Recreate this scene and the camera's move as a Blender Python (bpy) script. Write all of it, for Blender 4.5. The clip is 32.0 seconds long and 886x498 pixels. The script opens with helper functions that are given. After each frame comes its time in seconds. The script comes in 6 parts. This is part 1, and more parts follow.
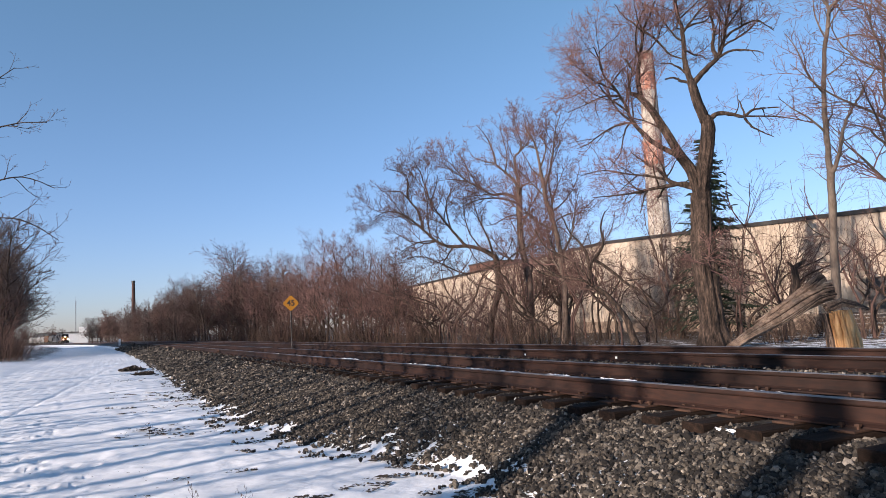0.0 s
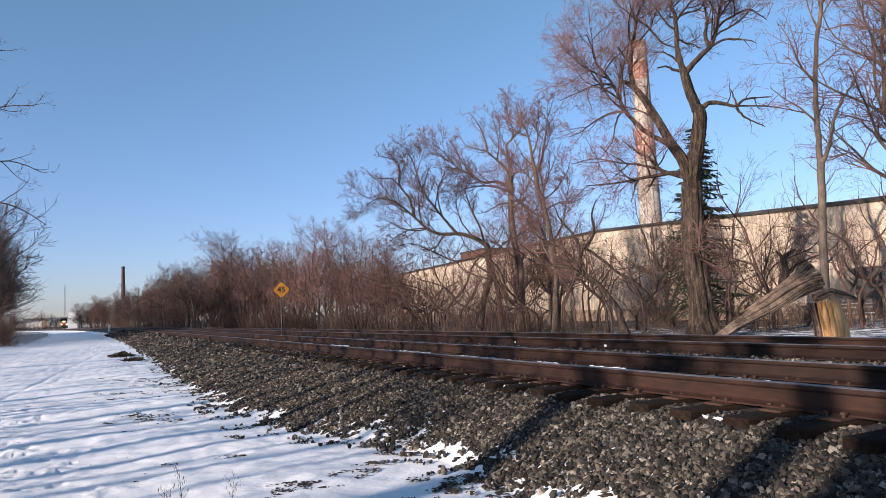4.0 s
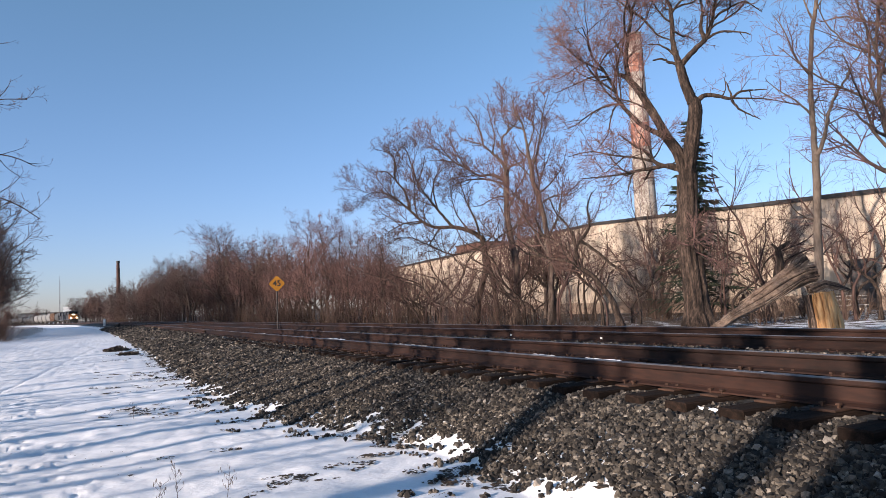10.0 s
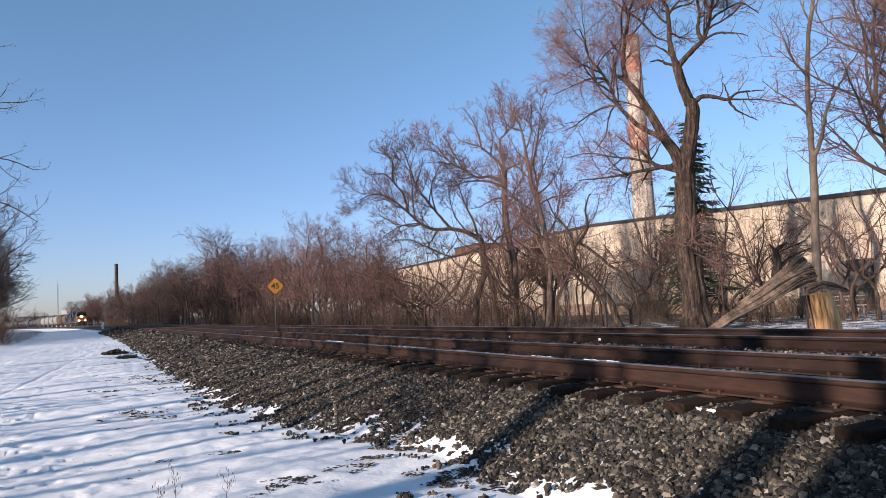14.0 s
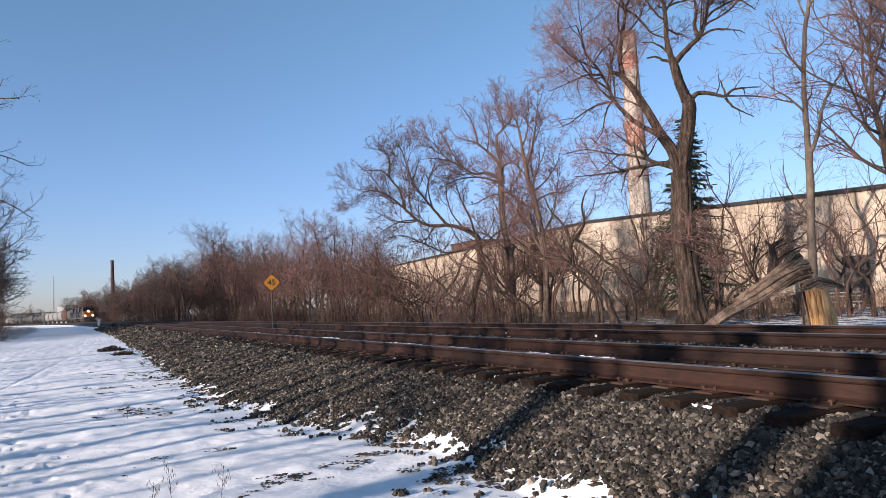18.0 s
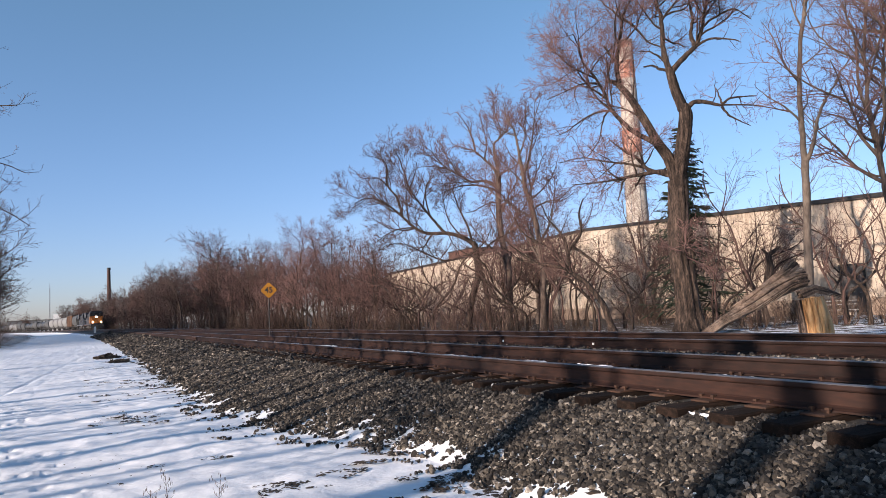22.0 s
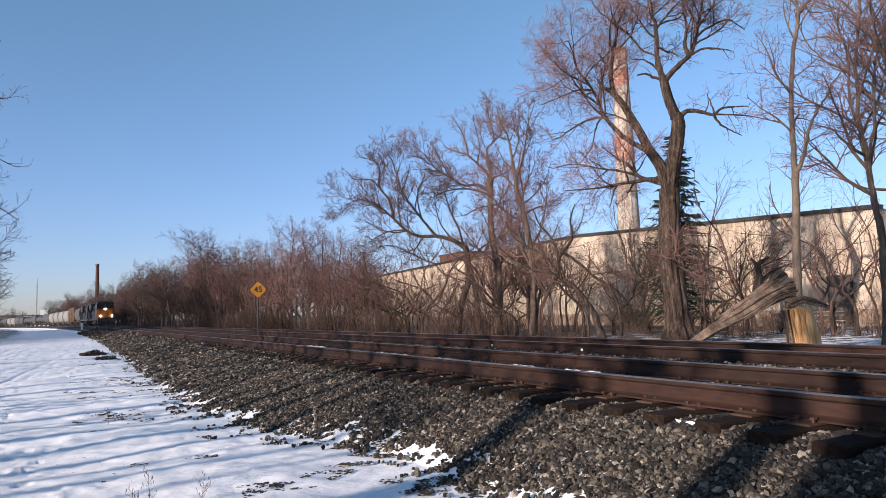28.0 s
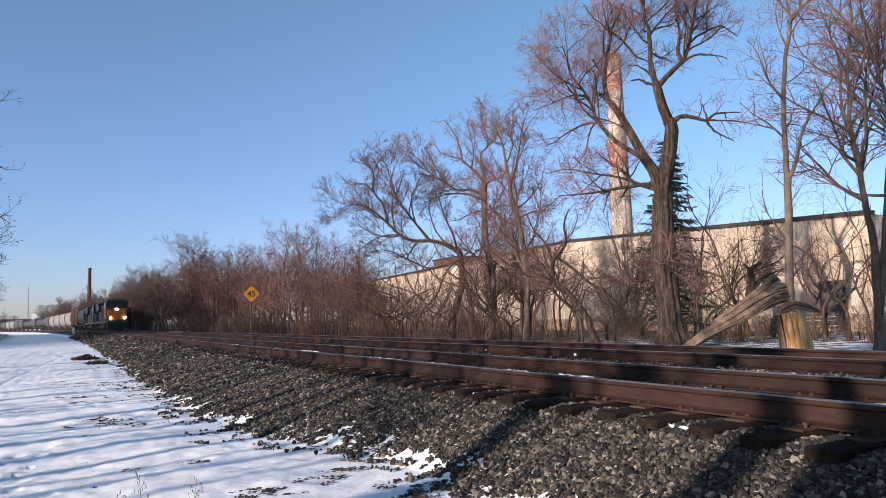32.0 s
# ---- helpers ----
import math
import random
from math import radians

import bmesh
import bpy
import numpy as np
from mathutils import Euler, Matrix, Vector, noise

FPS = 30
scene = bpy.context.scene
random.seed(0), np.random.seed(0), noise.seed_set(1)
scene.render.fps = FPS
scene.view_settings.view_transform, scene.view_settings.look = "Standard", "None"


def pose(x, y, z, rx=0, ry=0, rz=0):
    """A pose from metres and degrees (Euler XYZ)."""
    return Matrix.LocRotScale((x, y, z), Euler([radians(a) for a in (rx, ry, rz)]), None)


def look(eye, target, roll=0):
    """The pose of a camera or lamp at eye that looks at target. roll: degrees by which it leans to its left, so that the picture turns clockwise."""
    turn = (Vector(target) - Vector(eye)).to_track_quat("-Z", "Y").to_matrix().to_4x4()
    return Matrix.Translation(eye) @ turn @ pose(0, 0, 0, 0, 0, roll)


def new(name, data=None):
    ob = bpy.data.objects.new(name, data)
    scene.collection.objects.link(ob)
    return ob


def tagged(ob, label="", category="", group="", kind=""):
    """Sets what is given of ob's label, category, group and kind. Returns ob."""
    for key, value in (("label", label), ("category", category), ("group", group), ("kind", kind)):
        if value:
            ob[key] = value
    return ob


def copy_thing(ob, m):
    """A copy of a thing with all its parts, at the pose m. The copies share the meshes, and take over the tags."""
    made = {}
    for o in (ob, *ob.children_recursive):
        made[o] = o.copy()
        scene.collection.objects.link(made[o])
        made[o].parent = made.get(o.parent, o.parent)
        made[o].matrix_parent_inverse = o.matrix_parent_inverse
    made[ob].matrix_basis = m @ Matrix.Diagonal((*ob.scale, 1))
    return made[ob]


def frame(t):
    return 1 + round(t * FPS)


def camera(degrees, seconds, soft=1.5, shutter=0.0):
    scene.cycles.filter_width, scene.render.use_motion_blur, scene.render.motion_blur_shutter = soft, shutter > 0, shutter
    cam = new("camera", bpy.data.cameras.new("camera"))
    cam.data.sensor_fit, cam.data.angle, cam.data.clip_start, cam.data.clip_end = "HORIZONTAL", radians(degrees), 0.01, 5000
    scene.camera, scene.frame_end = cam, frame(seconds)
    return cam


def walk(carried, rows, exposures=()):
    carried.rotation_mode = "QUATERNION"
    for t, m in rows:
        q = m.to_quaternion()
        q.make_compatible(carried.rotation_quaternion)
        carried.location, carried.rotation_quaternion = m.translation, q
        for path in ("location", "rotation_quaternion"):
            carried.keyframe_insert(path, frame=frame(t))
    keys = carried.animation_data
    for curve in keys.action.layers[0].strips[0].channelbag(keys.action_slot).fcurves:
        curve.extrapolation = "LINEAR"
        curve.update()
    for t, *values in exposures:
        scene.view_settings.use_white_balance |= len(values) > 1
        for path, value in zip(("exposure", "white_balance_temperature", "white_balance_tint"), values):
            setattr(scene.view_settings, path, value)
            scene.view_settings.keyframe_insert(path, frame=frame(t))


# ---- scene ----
# ------------------------------------------------------------------ camera
cam = camera(64.2, 32.0, soft=0.55)
PATH = [
    (0, pose(-0.000, -0.000, 0.657, 95.965, 2.913, -25.394)),
    (0.5, pose(0.010, 0.002, 0.663, 96.083, 2.996, -25.221)),
    (1, pose(0.012, 0.009, 0.659, 96.099, 3.015, -25.325)),
    (1.5, pose(0.010, 0.008, 0.655, 95.792, 3.099, -25.320)),
    (2, pose(0.023, 0.022, 0.653, 95.257, 3.156, -25.472)),
    (2.5, pose(0.026, 0.022, 0.649, 94.945, 3.112, -25.522)),
    (3, pose(0.034, 0.026, 0.649, 94.818, 2.932, -25.877)),
    (3.5, pose(0.028, 0.019, 0.653, 94.905, 2.697, -26.053)),
    (5.5, pose(0.015, 0.011, 0.646, 94.962, 2.511, -26.211)),
    (6, pose(0.026, 0.017, 0.651, 95.059, 2.358, -26.303)),
    (6.5, pose(0.014, 0.008, 0.653, 95.124, 2.381, -26.317)),
    (7, pose(0.009, 0.011, 0.651, 95.045, 2.531, -26.393)),
    (7.5, pose(0.028, 0.018, 0.651, 95.228, 2.581, -26.458)),
    (8, pose(0.037, 0.025, 0.648, 94.969, 2.512, -26.432)),
    (8.5, pose(0.022, 0.020, 0.651, 94.708, 2.348, -26.627)),
    (9, pose(0.028, 0.028, 0.648, 94.624, 2.422, -26.699)),
    (9.5, pose(0.021, 0.019, 0.639, 94.332, 2.843, -26.546)),
    (10, pose(0.029, 0.027, 0.643, 94.391, 2.783, -26.457)),
    (10.5, pose(0.036, 0.024, 0.640, 94.154, 2.764, -26.825)),
    (11, pose(0.025, 0.019, 0.645, 94.290, 2.987, -26.726)),
    (11.5, pose(0.024, 0.015, 0.644, 94.163, 3.088, -26.873)),
    (12, pose(0.039, 0.025, 0.649, 94.210, 3.270, -26.765)),
    (12.5, pose(0.029, 0.023, 0.642, 94.655, 3.103, -26.478)),
    (13, pose(0.032, 0.019, 0.647, 94.574, 2.966, -26.558)),
    (13.5, pose(0.030, 0.018, 0.643, 94.647, 2.874, -26.745)),
    (14, pose(0.031, 0.017, 0.644, 94.535, 3.010, -26.561)),
    (14.5, pose(0.032, 0.020, 0.648, 94.429, 2.999, -26.565)),
    (16.5, pose(0.033, 0.022, 0.647, 94.595, 2.768, -26.686)),
    (17, pose(0.034, 0.025, 0.642, 94.655, 2.925, -26.692)),
    (17.5, pose(0.028, 0.019, 0.641, 94.466, 2.917, -26.763)),
    (18, pose(0.044, 0.028, 0.644, 94.237, 3.021, -26.829)),
    (18.5, pose(0.032, 0.024, 0.640, 94.185, 3.076, -26.839)),
    (19, pose(0.018, 0.012, 0.645, 94.262, 3.032, -26.788)),
    (19.5, pose(0.041, 0.025, 0.645, 94.232, 2.900, -26.707)),
    (20, pose(0.037, 0.017, 0.648, 94.318, 3.042, -26.919)),
    (20.5, pose(0.035, 0.019, 0.647, 94.687, 3.277, -26.911)),
    (21, pose(0.037, 0.020, 0.651, 94.820, 3.126, -26.933)),
    (21.5, pose(0.034, 0.020, 0.643, 94.712, 3.106, -27.016)),
    (22, pose(0.033, 0.017, 0.646, 94.848, 2.961, -27.059)),
    (22.5, pose(0.012, -0.002, 0.652, 95.000, 2.612, -26.943)),
    (23, pose(0.036, 0.016, 0.640, 95.074, 2.604, -26.720)),
    (23.5, pose(0.016, 0.002, 0.650, 95.489, 2.634, -27.128)),
    (24, pose(0.023, 0.007, 0.647, 95.062, 2.518, -27.277)),
    (24.5, pose(0.034, 0.011, 0.641, 95.039, 2.213, -27.012)),
    (25, pose(0.029, 0.007, 0.641, 94.885, 2.160, -27.119)),
    (25.5, pose(0.028, 0.014, 0.645, 94.906, 2.092, -27.293)),
    (27.5, pose(0.041, 0.027, 0.640, 95.192, 1.828, -27.527)),
    (28, pose(0.045, 0.023, 0.641, 95.078, 1.831, -27.875)),
    (28.5, pose(0.044, 0.018, 0.644, 95.218, 1.760, -27.819)),
    (29, pose(0.039, 0.018, 0.646, 95.259, 1.735, -28.247)),
    (29.5, pose(0.026, 0.019, 0.644, 95.304, 1.788, -28.238)),
    (30, pose(0.030, 0.013, 0.648, 95.475, 1.823, -28.308)),
    (30.5, pose(0.034, 0.014, 0.648, 95.584, 1.769, -28.311)),
    (31, pose(0.033, 0.012, 0.646, 95.639, 1.601, -28.278)),
    (31.5, pose(0.039, 0.022, 0.641, 95.420, 1.700, -28.287)),
    (32, pose(0.046, 0.025, 0.641, 95.438, 1.755, -28.383)),
]
walk(cam, PATH, exposures=[(0.0, 0.72, 6520, 18), (32.0, 0.72, 6520, 18)])

# ------------------------------------------------------------------ light
SUN_ELEVATION = 14.0
SUN_FROM = -106.0  # compass turn from +y, clockwise: the sun stands over the path side

world = bpy.data.worlds.new("sky")
scene.world = world
world.use_nodes = True
_n = world.node_tree.nodes
_sky = _n.new("ShaderNodeTexSky")
_sky.sky_type = "NISHITA"
_sky.sun_disc = False
_sky.sun_elevation = radians(SUN_ELEVATION)
_sky.sun_rotation = radians(SUN_FROM)
_sky.air_density, _sky.dust_density, _sky.ozone_density = 0.9, 0.5, 3.0
_co, _xyz, _low, _haze = _n.new("ShaderNodeTexCoord"), _n.new("ShaderNodeSeparateXYZ"), _n.new("ShaderNodeMapRange"), _n.new("ShaderNodeMix")
_low.inputs[1].default_value, _low.inputs[2].default_value, _low.inputs[3].default_value, _low.inputs[4].default_value = 0.0, 0.42, 1.0, 0.0
_haze.data_type, _haze.blend_type = "RGBA", "MULTIPLY"
_haze.inputs[0].default_value = 1.0
_tone = _n.new("ShaderNodeMix")  # clear cold air: the low sky keeps its blue
_tone.data_type = "RGBA"
_tone.inputs[6].default_value, _tone.inputs[7].default_value = (1.02, 1.15, 1.065, 1), (0.84, 0.815, 1.04, 1)
world.node_tree.links.new(_tone.outputs[2], _haze.inputs[7])
world.node_tree.links.new(_co.outputs["Generated"], _xyz.inputs[0])
world.node_tree.links.new(_xyz.outputs[2], _low.inputs[0])
world.node_tree.links.new(_low.outputs[0], _tone.inputs[0])
world.node_tree.links.new(_sky.outputs[0], _haze.inputs[6])
world.node_tree.links.new(_haze.outputs[2], _n["Background"].inputs[0])
_n["Background"].inputs[1].default_value = 0.112

sun_data = bpy.data.lights.new("sun", "SUN")
sun_data.energy, sun_data.angle, sun_data.color = 5.0, radians(0.55), (1.0, 0.88, 0.74)
sun = new("sun", sun_data)
_a, _e = radians(SUN_FROM), radians(SUN_ELEVATION)
_to_sun = Vector((math.sin(_a) * math.cos(_e), math.cos(_a) * math.cos(_e), math.sin(_e)))
sun.matrix_world = look(_to_sun * 60, (0, 0, 0))

# ------------------------------------------------------------------ the line: straight, then a long left-hand bend
BEND_AT, BEND_R = 44.0, 2420.0
RAIL_1, RAIL_2 = 4.58, 8.17          # near faces of the near rail of each track
GAUGE = 1.505                        # rail centre to rail centre
SNOW_Z, TIE_TOP = -0.75, -0.205      # rail tops lie at z = 0


def along(s, d, z=0.0):
    """The place s metres along the line and d metres to the right of the path."""
    if s <= BEND_AT:
        return Vector((d, s, z))
    a = (s - BEND_AT) / BEND_R
    return Vector((-BEND_R + (BEND_R + d) * math.cos(a), BEND_AT + (BEND_R + d) * math.sin(a), z))


def heading(s):
    return 0.0 if s <= BEND_AT else math.degrees((s - BEND_AT) / BEND_R)


def along_np(s, d):
    a = np.maximum(s - BEND_AT, 0) / BEND_R
    return -BEND_R + (BEND_R + d) * np.cos(a), np.minimum(s, BEND_AT) + (BEND_R + d) * np.sin(a)


# ------------------------------------------------------------------ materials
def material(name, colors, rough=0.8, metal=0.0, scale=6.0, fine=60.0, bump=0.3, vary=0.0, stretch=(1, 1, 1), spec=0.4, depth=0.01):
    """Two-scale noise between the given colours, fine relief, an optional shift from object to object."""
    m = bpy.data.materials.new(name)
    m.use_nodes = True
    t = m.node_tree
    b = t.nodes["Principled BSDF"]
    b.inputs["Roughness"].default_value, b.inputs["Metallic"].default_value = rough, metal
    b.inputs["Specular IOR Level"].default_value = spec
    co = t.nodes.new("ShaderNodeTexCoord")
    mp = t.nodes.new("ShaderNodeMapping")
    mp.inputs["Scale"].default_value = stretch
    t.links.new(co.outputs["Object"], mp.inputs[0])
    n1, n2 = t.nodes.new("ShaderNodeTexNoise"), t.nodes.new("ShaderNodeTexNoise")
    n1.inputs["Scale"].default_value, n1.inputs["Detail"].default_value = scale, 5
    n2.inputs["Scale"].default_value, n2.inputs["Detail"].default_value = fine, 4
    for n in (n1, n2):
        t.links.new(mp.outputs[0], n.inputs["Vector"])
    mix = t.nodes.new("ShaderNodeMath")
    mix.operation = "MULTIPLY_ADD"
    mix.inputs[1].default_value = 0.45
    t.links.new(n2.outputs[0], mix.inputs[0])
    half = t.nodes.new("ShaderNodeMath")
    half.operation = "MULTIPLY"
    half.inputs[1].default_value = 0.55
    t.links.new(n1.outputs[0], half.inputs[0])
    t.links.new(half.outputs[0], mix.inputs[2])
    ramp = t.nodes.new("ShaderNodeValToRGB")
    els = ramp.color_ramp.elements
    while len(els) < len(colors):
        els.new(0.5)
    for i, c in enumerate(colors):
        els[i].position = 0.36 + 0.28 * i / max(1, len(colors) - 1)
        els[i].color = (*c, 1)
    t.links.new(mix.outputs[0], ramp.inputs[0])
    out = ramp.outputs[0]
    if vary:
        info, hsv = t.nodes.new("ShaderNodeObjectInfo"), t.nodes.new("ShaderNodeHueSaturation")
        rng = t.nodes.new("ShaderNodeMapRange")
        rng.inputs["To Min"].default_value, rng.inputs["To Max"].default_value = 1 - vary, 1 + vary
        t.links.new(info.outputs["Random"], rng.inputs[0])
        t.links.new(rng.outputs[0], hsv.inputs["Value"])
        t.links.new(out, hsv.inputs["Color"])
        out = hsv.outputs[0]
    t.links.new(out, b.inputs["Base Color"])
    if bump:
        bp = t.nodes.new("ShaderNodeBump")
        bp.inputs["Strength"].default_value, bp.inputs["Distance"].default_value = bump, depth
        t.links.new(mix.outputs[0], bp.inputs["Height"])
        t.links.new(bp.outputs[0], b.inputs["Normal"])
    return m


def glowing(name, color, strength):
    m = bpy.data.materials.new(name)
    m.use_nodes = True
    b = m.node_tree.nodes["Principled BSDF"]
    b.inputs["Base Color"].default_value = (*color, 1)
    b.inputs["Emission Color"].default_value = (*color, 1)
    b.inputs["Emission Strength"].default_value = strength
    return m


def island_stones(name):
    """Crushed stone: every piece its own grey, some warm or pale."""
    m = bpy.data.materials.new(name)
    m.use_nodes = True
    t = m.node_tree
    b = t.nodes["Principled BSDF"]
    b.inputs["Roughness"].default_value = 0.85
    b.inputs["Specular IOR Level"].default_value = 0.3
    g = t.nodes.new("ShaderNodeNewGeometry")
    r = t.nodes.new("ShaderNodeValToRGB")
    cols = ((0.0, (0.007, 0.006, 0.0053)), (0.35, (0.024, 0.0205, 0.0175)), (0.62, (0.050, 0.0425, 0.0345)), (0.8, (0.088, 0.0735, 0.0575)), (0.93, (0.15, 0.128, 0.103)), (1.0, (0.28, 0.245, 0.205)))
    while len(r.color_ramp.elements) < len(cols):
        r.color_ramp.elements.new(0.5)
    for e, (p, c) in zip(r.color_ramp.elements, cols):
        e.position, e.color = p, (*c, 1)
    t.links.new(g.outputs["Random Per Island"], r.inputs[0])
    co, n = t.nodes.new("ShaderNodeTexCoord"), t.nodes.new("ShaderNodeTexNoise")
    n.inputs["Scale"].default_value, n.inputs["Detail"].default_value = 55, 4
    t.links.new(co.outputs["Object"], n.inputs["Vector"])
    mx = t.nodes.new("ShaderNodeMix")
    mx.data_type, mx.blend_type = "RGBA", "MULTIPLY"
    mx.inputs[0].default_value = 0.7
    t.links.new(r.outputs[0], mx.inputs[6])
    rr = t.nodes.new("ShaderNodeMapRange")
    rr.inputs["From Min"].default_value, rr.inputs["From Max"].default_value = 0.3, 0.7
    rr.inputs["To Min"].default_value, rr.inputs["To Max"].default_value = 0.5, 1.5
    t.links.new(n.outputs[0], rr.inputs[0])
    t.links.new(rr.outputs[0], mx.inputs[7])
    t.links.new(mx.outputs[2], b.inputs["Base Color"])
    bp = t.nodes.new("ShaderNodeBump")
    bp.inputs["Strength"].default_value, bp.inputs["Distance"].default_value = 0.4, 0.01
    t.links.new(n.outputs[0], bp.inputs["Height"])
    t.links.new(bp.outputs[0], b.inputs["Normal"])
    return m


def ground_material():
    """Snow, crushed stone and leaf litter, shared out by the cover stored in the sheet and broken up by noise."""
    m = bpy.data.materials.new("snow_stone_and_litter")
    m.use_nodes = True
    t = m.node_tree
    L, N = t.links.new, t.nodes.new
    b = t.nodes["Principled BSDF"]
    co = N("ShaderNodeTexCoord")

    def noise_at(scale, detail=6, rough=0.55):
        n = N("ShaderNodeTexNoise")
        n.inputs["Scale"].default_value, n.inputs["Detail"].default_value, n.inputs["Roughness"].default_value = scale, detail, rough
        L(co.outputs["Object"], n.inputs["Vector"])
        return n.outputs[0]

    def ramp(src, stops):
        r = N("ShaderNodeValToRGB")
        while len(r.color_ramp.elements) < len(stops):
            r.color_ramp.elements.new(0.5)
        for e, (p, c) in zip(r.color_ramp.elements, stops):
            e.position, e.color = p, (*c, 1)
        L(src, r.inputs[0])
        return r.outputs[0]

    def math_node(op, a, bb):
        n = N("ShaderNodeMath")
        n.operation = op
        for i, v in enumerate((a, bb)):
            if isinstance(v, (int, float)):
                n.inputs[i].default_value = v
            else:
                L(v, n.inputs[i])
        return n.outputs[0]

    def blend(f, a, c):
        n = N("ShaderNodeMix")
        n.data_type = "RGBA"
        L(f, n.inputs[0]), L(a, n.inputs[6]), L(c, n.inputs[7])
        return n.outputs[2]

    snow_cover, stone_cover = N("ShaderNodeAttribute"), N("ShaderNodeAttribute")
    snow_cover.attribute_name, stone_cover.attribute_name = "snow", "stone"
    broken = math_node("ADD", math_node("MULTIPLY", noise_at(1.6, 3), 0.55), math_node("MULTIPLY", noise_at(9.0, 8, 0.7), 0.45))
    edge = math_node("SUBTRACT", snow_cover.outputs["Fac"], broken)
    mask = N("ShaderNodeMapRange")
    mask.inputs["From Min"].default_value, mask.inputs["From Max"].default_value = -0.012, 0.012
    L(edge, mask.inputs[0])
    vor = N("ShaderNodeTexVoronoi")
    vor.inputs["Scale"].default_value = 22
    L(co.outputs["Object"], vor.inputs["Vector"])
    bw = N("ShaderNodeSeparateColor")
    L(vor.outputs["Color"], bw.inputs[0])
    stone = ramp(bw.outputs[0], ((0.0, (0.016, 0.015, 0.015)), (0.6, (0.045, 0.042, 0.039)), (1.0, (0.09, 0.082, 0.072))))
    litter = ramp(math_node("ADD", math_node("MULTIPLY", noise_at(14, 8, 0.75), 0.6), math_node("MULTIPLY", noise_at(1.1, 3), 0.4)),
                  ((0.35, (0.030, 0.021, 0.015)), (0.5, (0.085, 0.059, 0.039)), (0.66, (0.18, 0.128, 0.083))))
    bare = blend(stone_cover.outputs["Fac"], litter, stone)
    snow = ramp(math_node("ADD", math_node("MULTIPLY", noise_at(0.7, 4), 0.6), math_node("MULTIPLY", noise_at(18, 6), 0.4)),
                ((0.35, (0.79, 0.80, 0.81)), (0.65, (0.90, 0.905, 0.91))))
    L(blend(mask.outputs[0], bare, snow), b.inputs["Base Color"])
    b.inputs["Roughness"].default_value = 0.75
    b.inputs["Specular IOR Level"].default_value = 0.25
    relief = N("ShaderNodeBump")
    relief.inputs["Strength"].default_value, relief.inputs["Distance"].default_value = 0.6, 0.03
    L(math_node("ADD", math_node("MULTIPLY", noise_at(20, 6), 0.35), math_node("MULTIPLY", mask.outputs[0], 0.5)), relief.inputs["Height"])
    L(relief.outputs[0], b.inputs["Normal"])
    return m


M_GROUND = ground_material()
M_STONE = island_stones("crushed_stone")
M_LOOSE_STONE = material("loose_stone", ((0.0157, 0.0146, 0.0134), (0.047, 0.0426, 0.037), (0.0952, 0.084, 0.0706)), 0.85, 0, 9, 60, 0.5, vary=0.6)
M_LITTER = material("dead_leaf_scraps", ((0.020, 0.015, 0.011), (0.060, 0.042, 0.028)), 0.9, 0, 4, 30, 0.3)
M_RUST = material("rusty_rail_steel", ((0.0100, 0.0042, 0.0028), (0.0235, 0.0092, 0.0056), (0.042, 0.0160, 0.0092)), 0.75, 0.15, 3, 40, 0.25, stretch=(1, 0.15, 1))
M_WORN = material("worn_running_surface", ((0.13, 0.12, 0.12), (0.24, 0.23, 0.23)), 0.5, 0.7, 2, 60, 0.05, stretch=(1, 0.1, 1))
M_TIE = material("creosoted_tie_wood", ((0.0057, 0.0040, 0.0029), (0.0149, 0.0090, 0.0064), (0.0345, 0.0200, 0.0138)), 0.95, 0, 5, 50, 0.6, vary=0.3, stretch=(0.3, 3, 3), spec=0.15)
M_PLATE = material("rusty_plate", ((0.03, 0.016, 0.011), (0.075, 0.038, 0.023)), 0.8, 0.2, 8, 80, 0.3, vary=0.25)
M_SNOW = material("old_snow", ((0.79, 0.80, 0.81), (0.90, 0.905, 0.91)), 0.75, 0, 3, 30, 0.5, spec=0.25, depth=0.02)
# the darker stops also paint furrow shade that the bump alone barely shows
M_BARK = material("furrowed_grey_brown_bark", ((0.004, 0.0027, 0.0021), (0.034, 0.0222, 0.0162), (0.108, 0.073, 0.054)), 0.95, 0, 11, 45, 1.0, stretch=(1, 1, 0.2), depth=0.06)
M_BARK_PALE = material("pale_grey_bark", ((0.0592, 0.0435, 0.0333), (0.1184, 0.0898, 0.0691), (0.1658, 0.1306, 0.1024)), 0.9, 0, 5, 26, 0.7, stretch=(1, 1, 0.25), depth=0.02)
M_BARK_MID = material("brown_grey_bark", ((0.040, 0.027, 0.021), (0.085, 0.060, 0.047), (0.14, 0.104, 0.083)), 0.9, 0, 6, 30, 0.7, stretch=(1, 1, 0.25), depth=0.02)
M_TWIG = material("brown_twigs", ((0.046, 0.0255, 0.0205), (0.106, 0.0590, 0.0475)), 0.85, 0, 0.8, 6, 0, vary=0.25)
M_TWIG_RED = material("reddish_twigs", ((0.080, 0.0425, 0.0375), (0.172, 0.0940, 0.0820)), 0.85, 0, 0.6, 5, 0, vary=0.2)
M_BRUSH = material("dry_brush_stems", ((0.028, 0.0172, 0.0124), (0.082, 0.0510, 0.0355)), 0.9, 0, 0.8, 6, 0, vary=0.3)
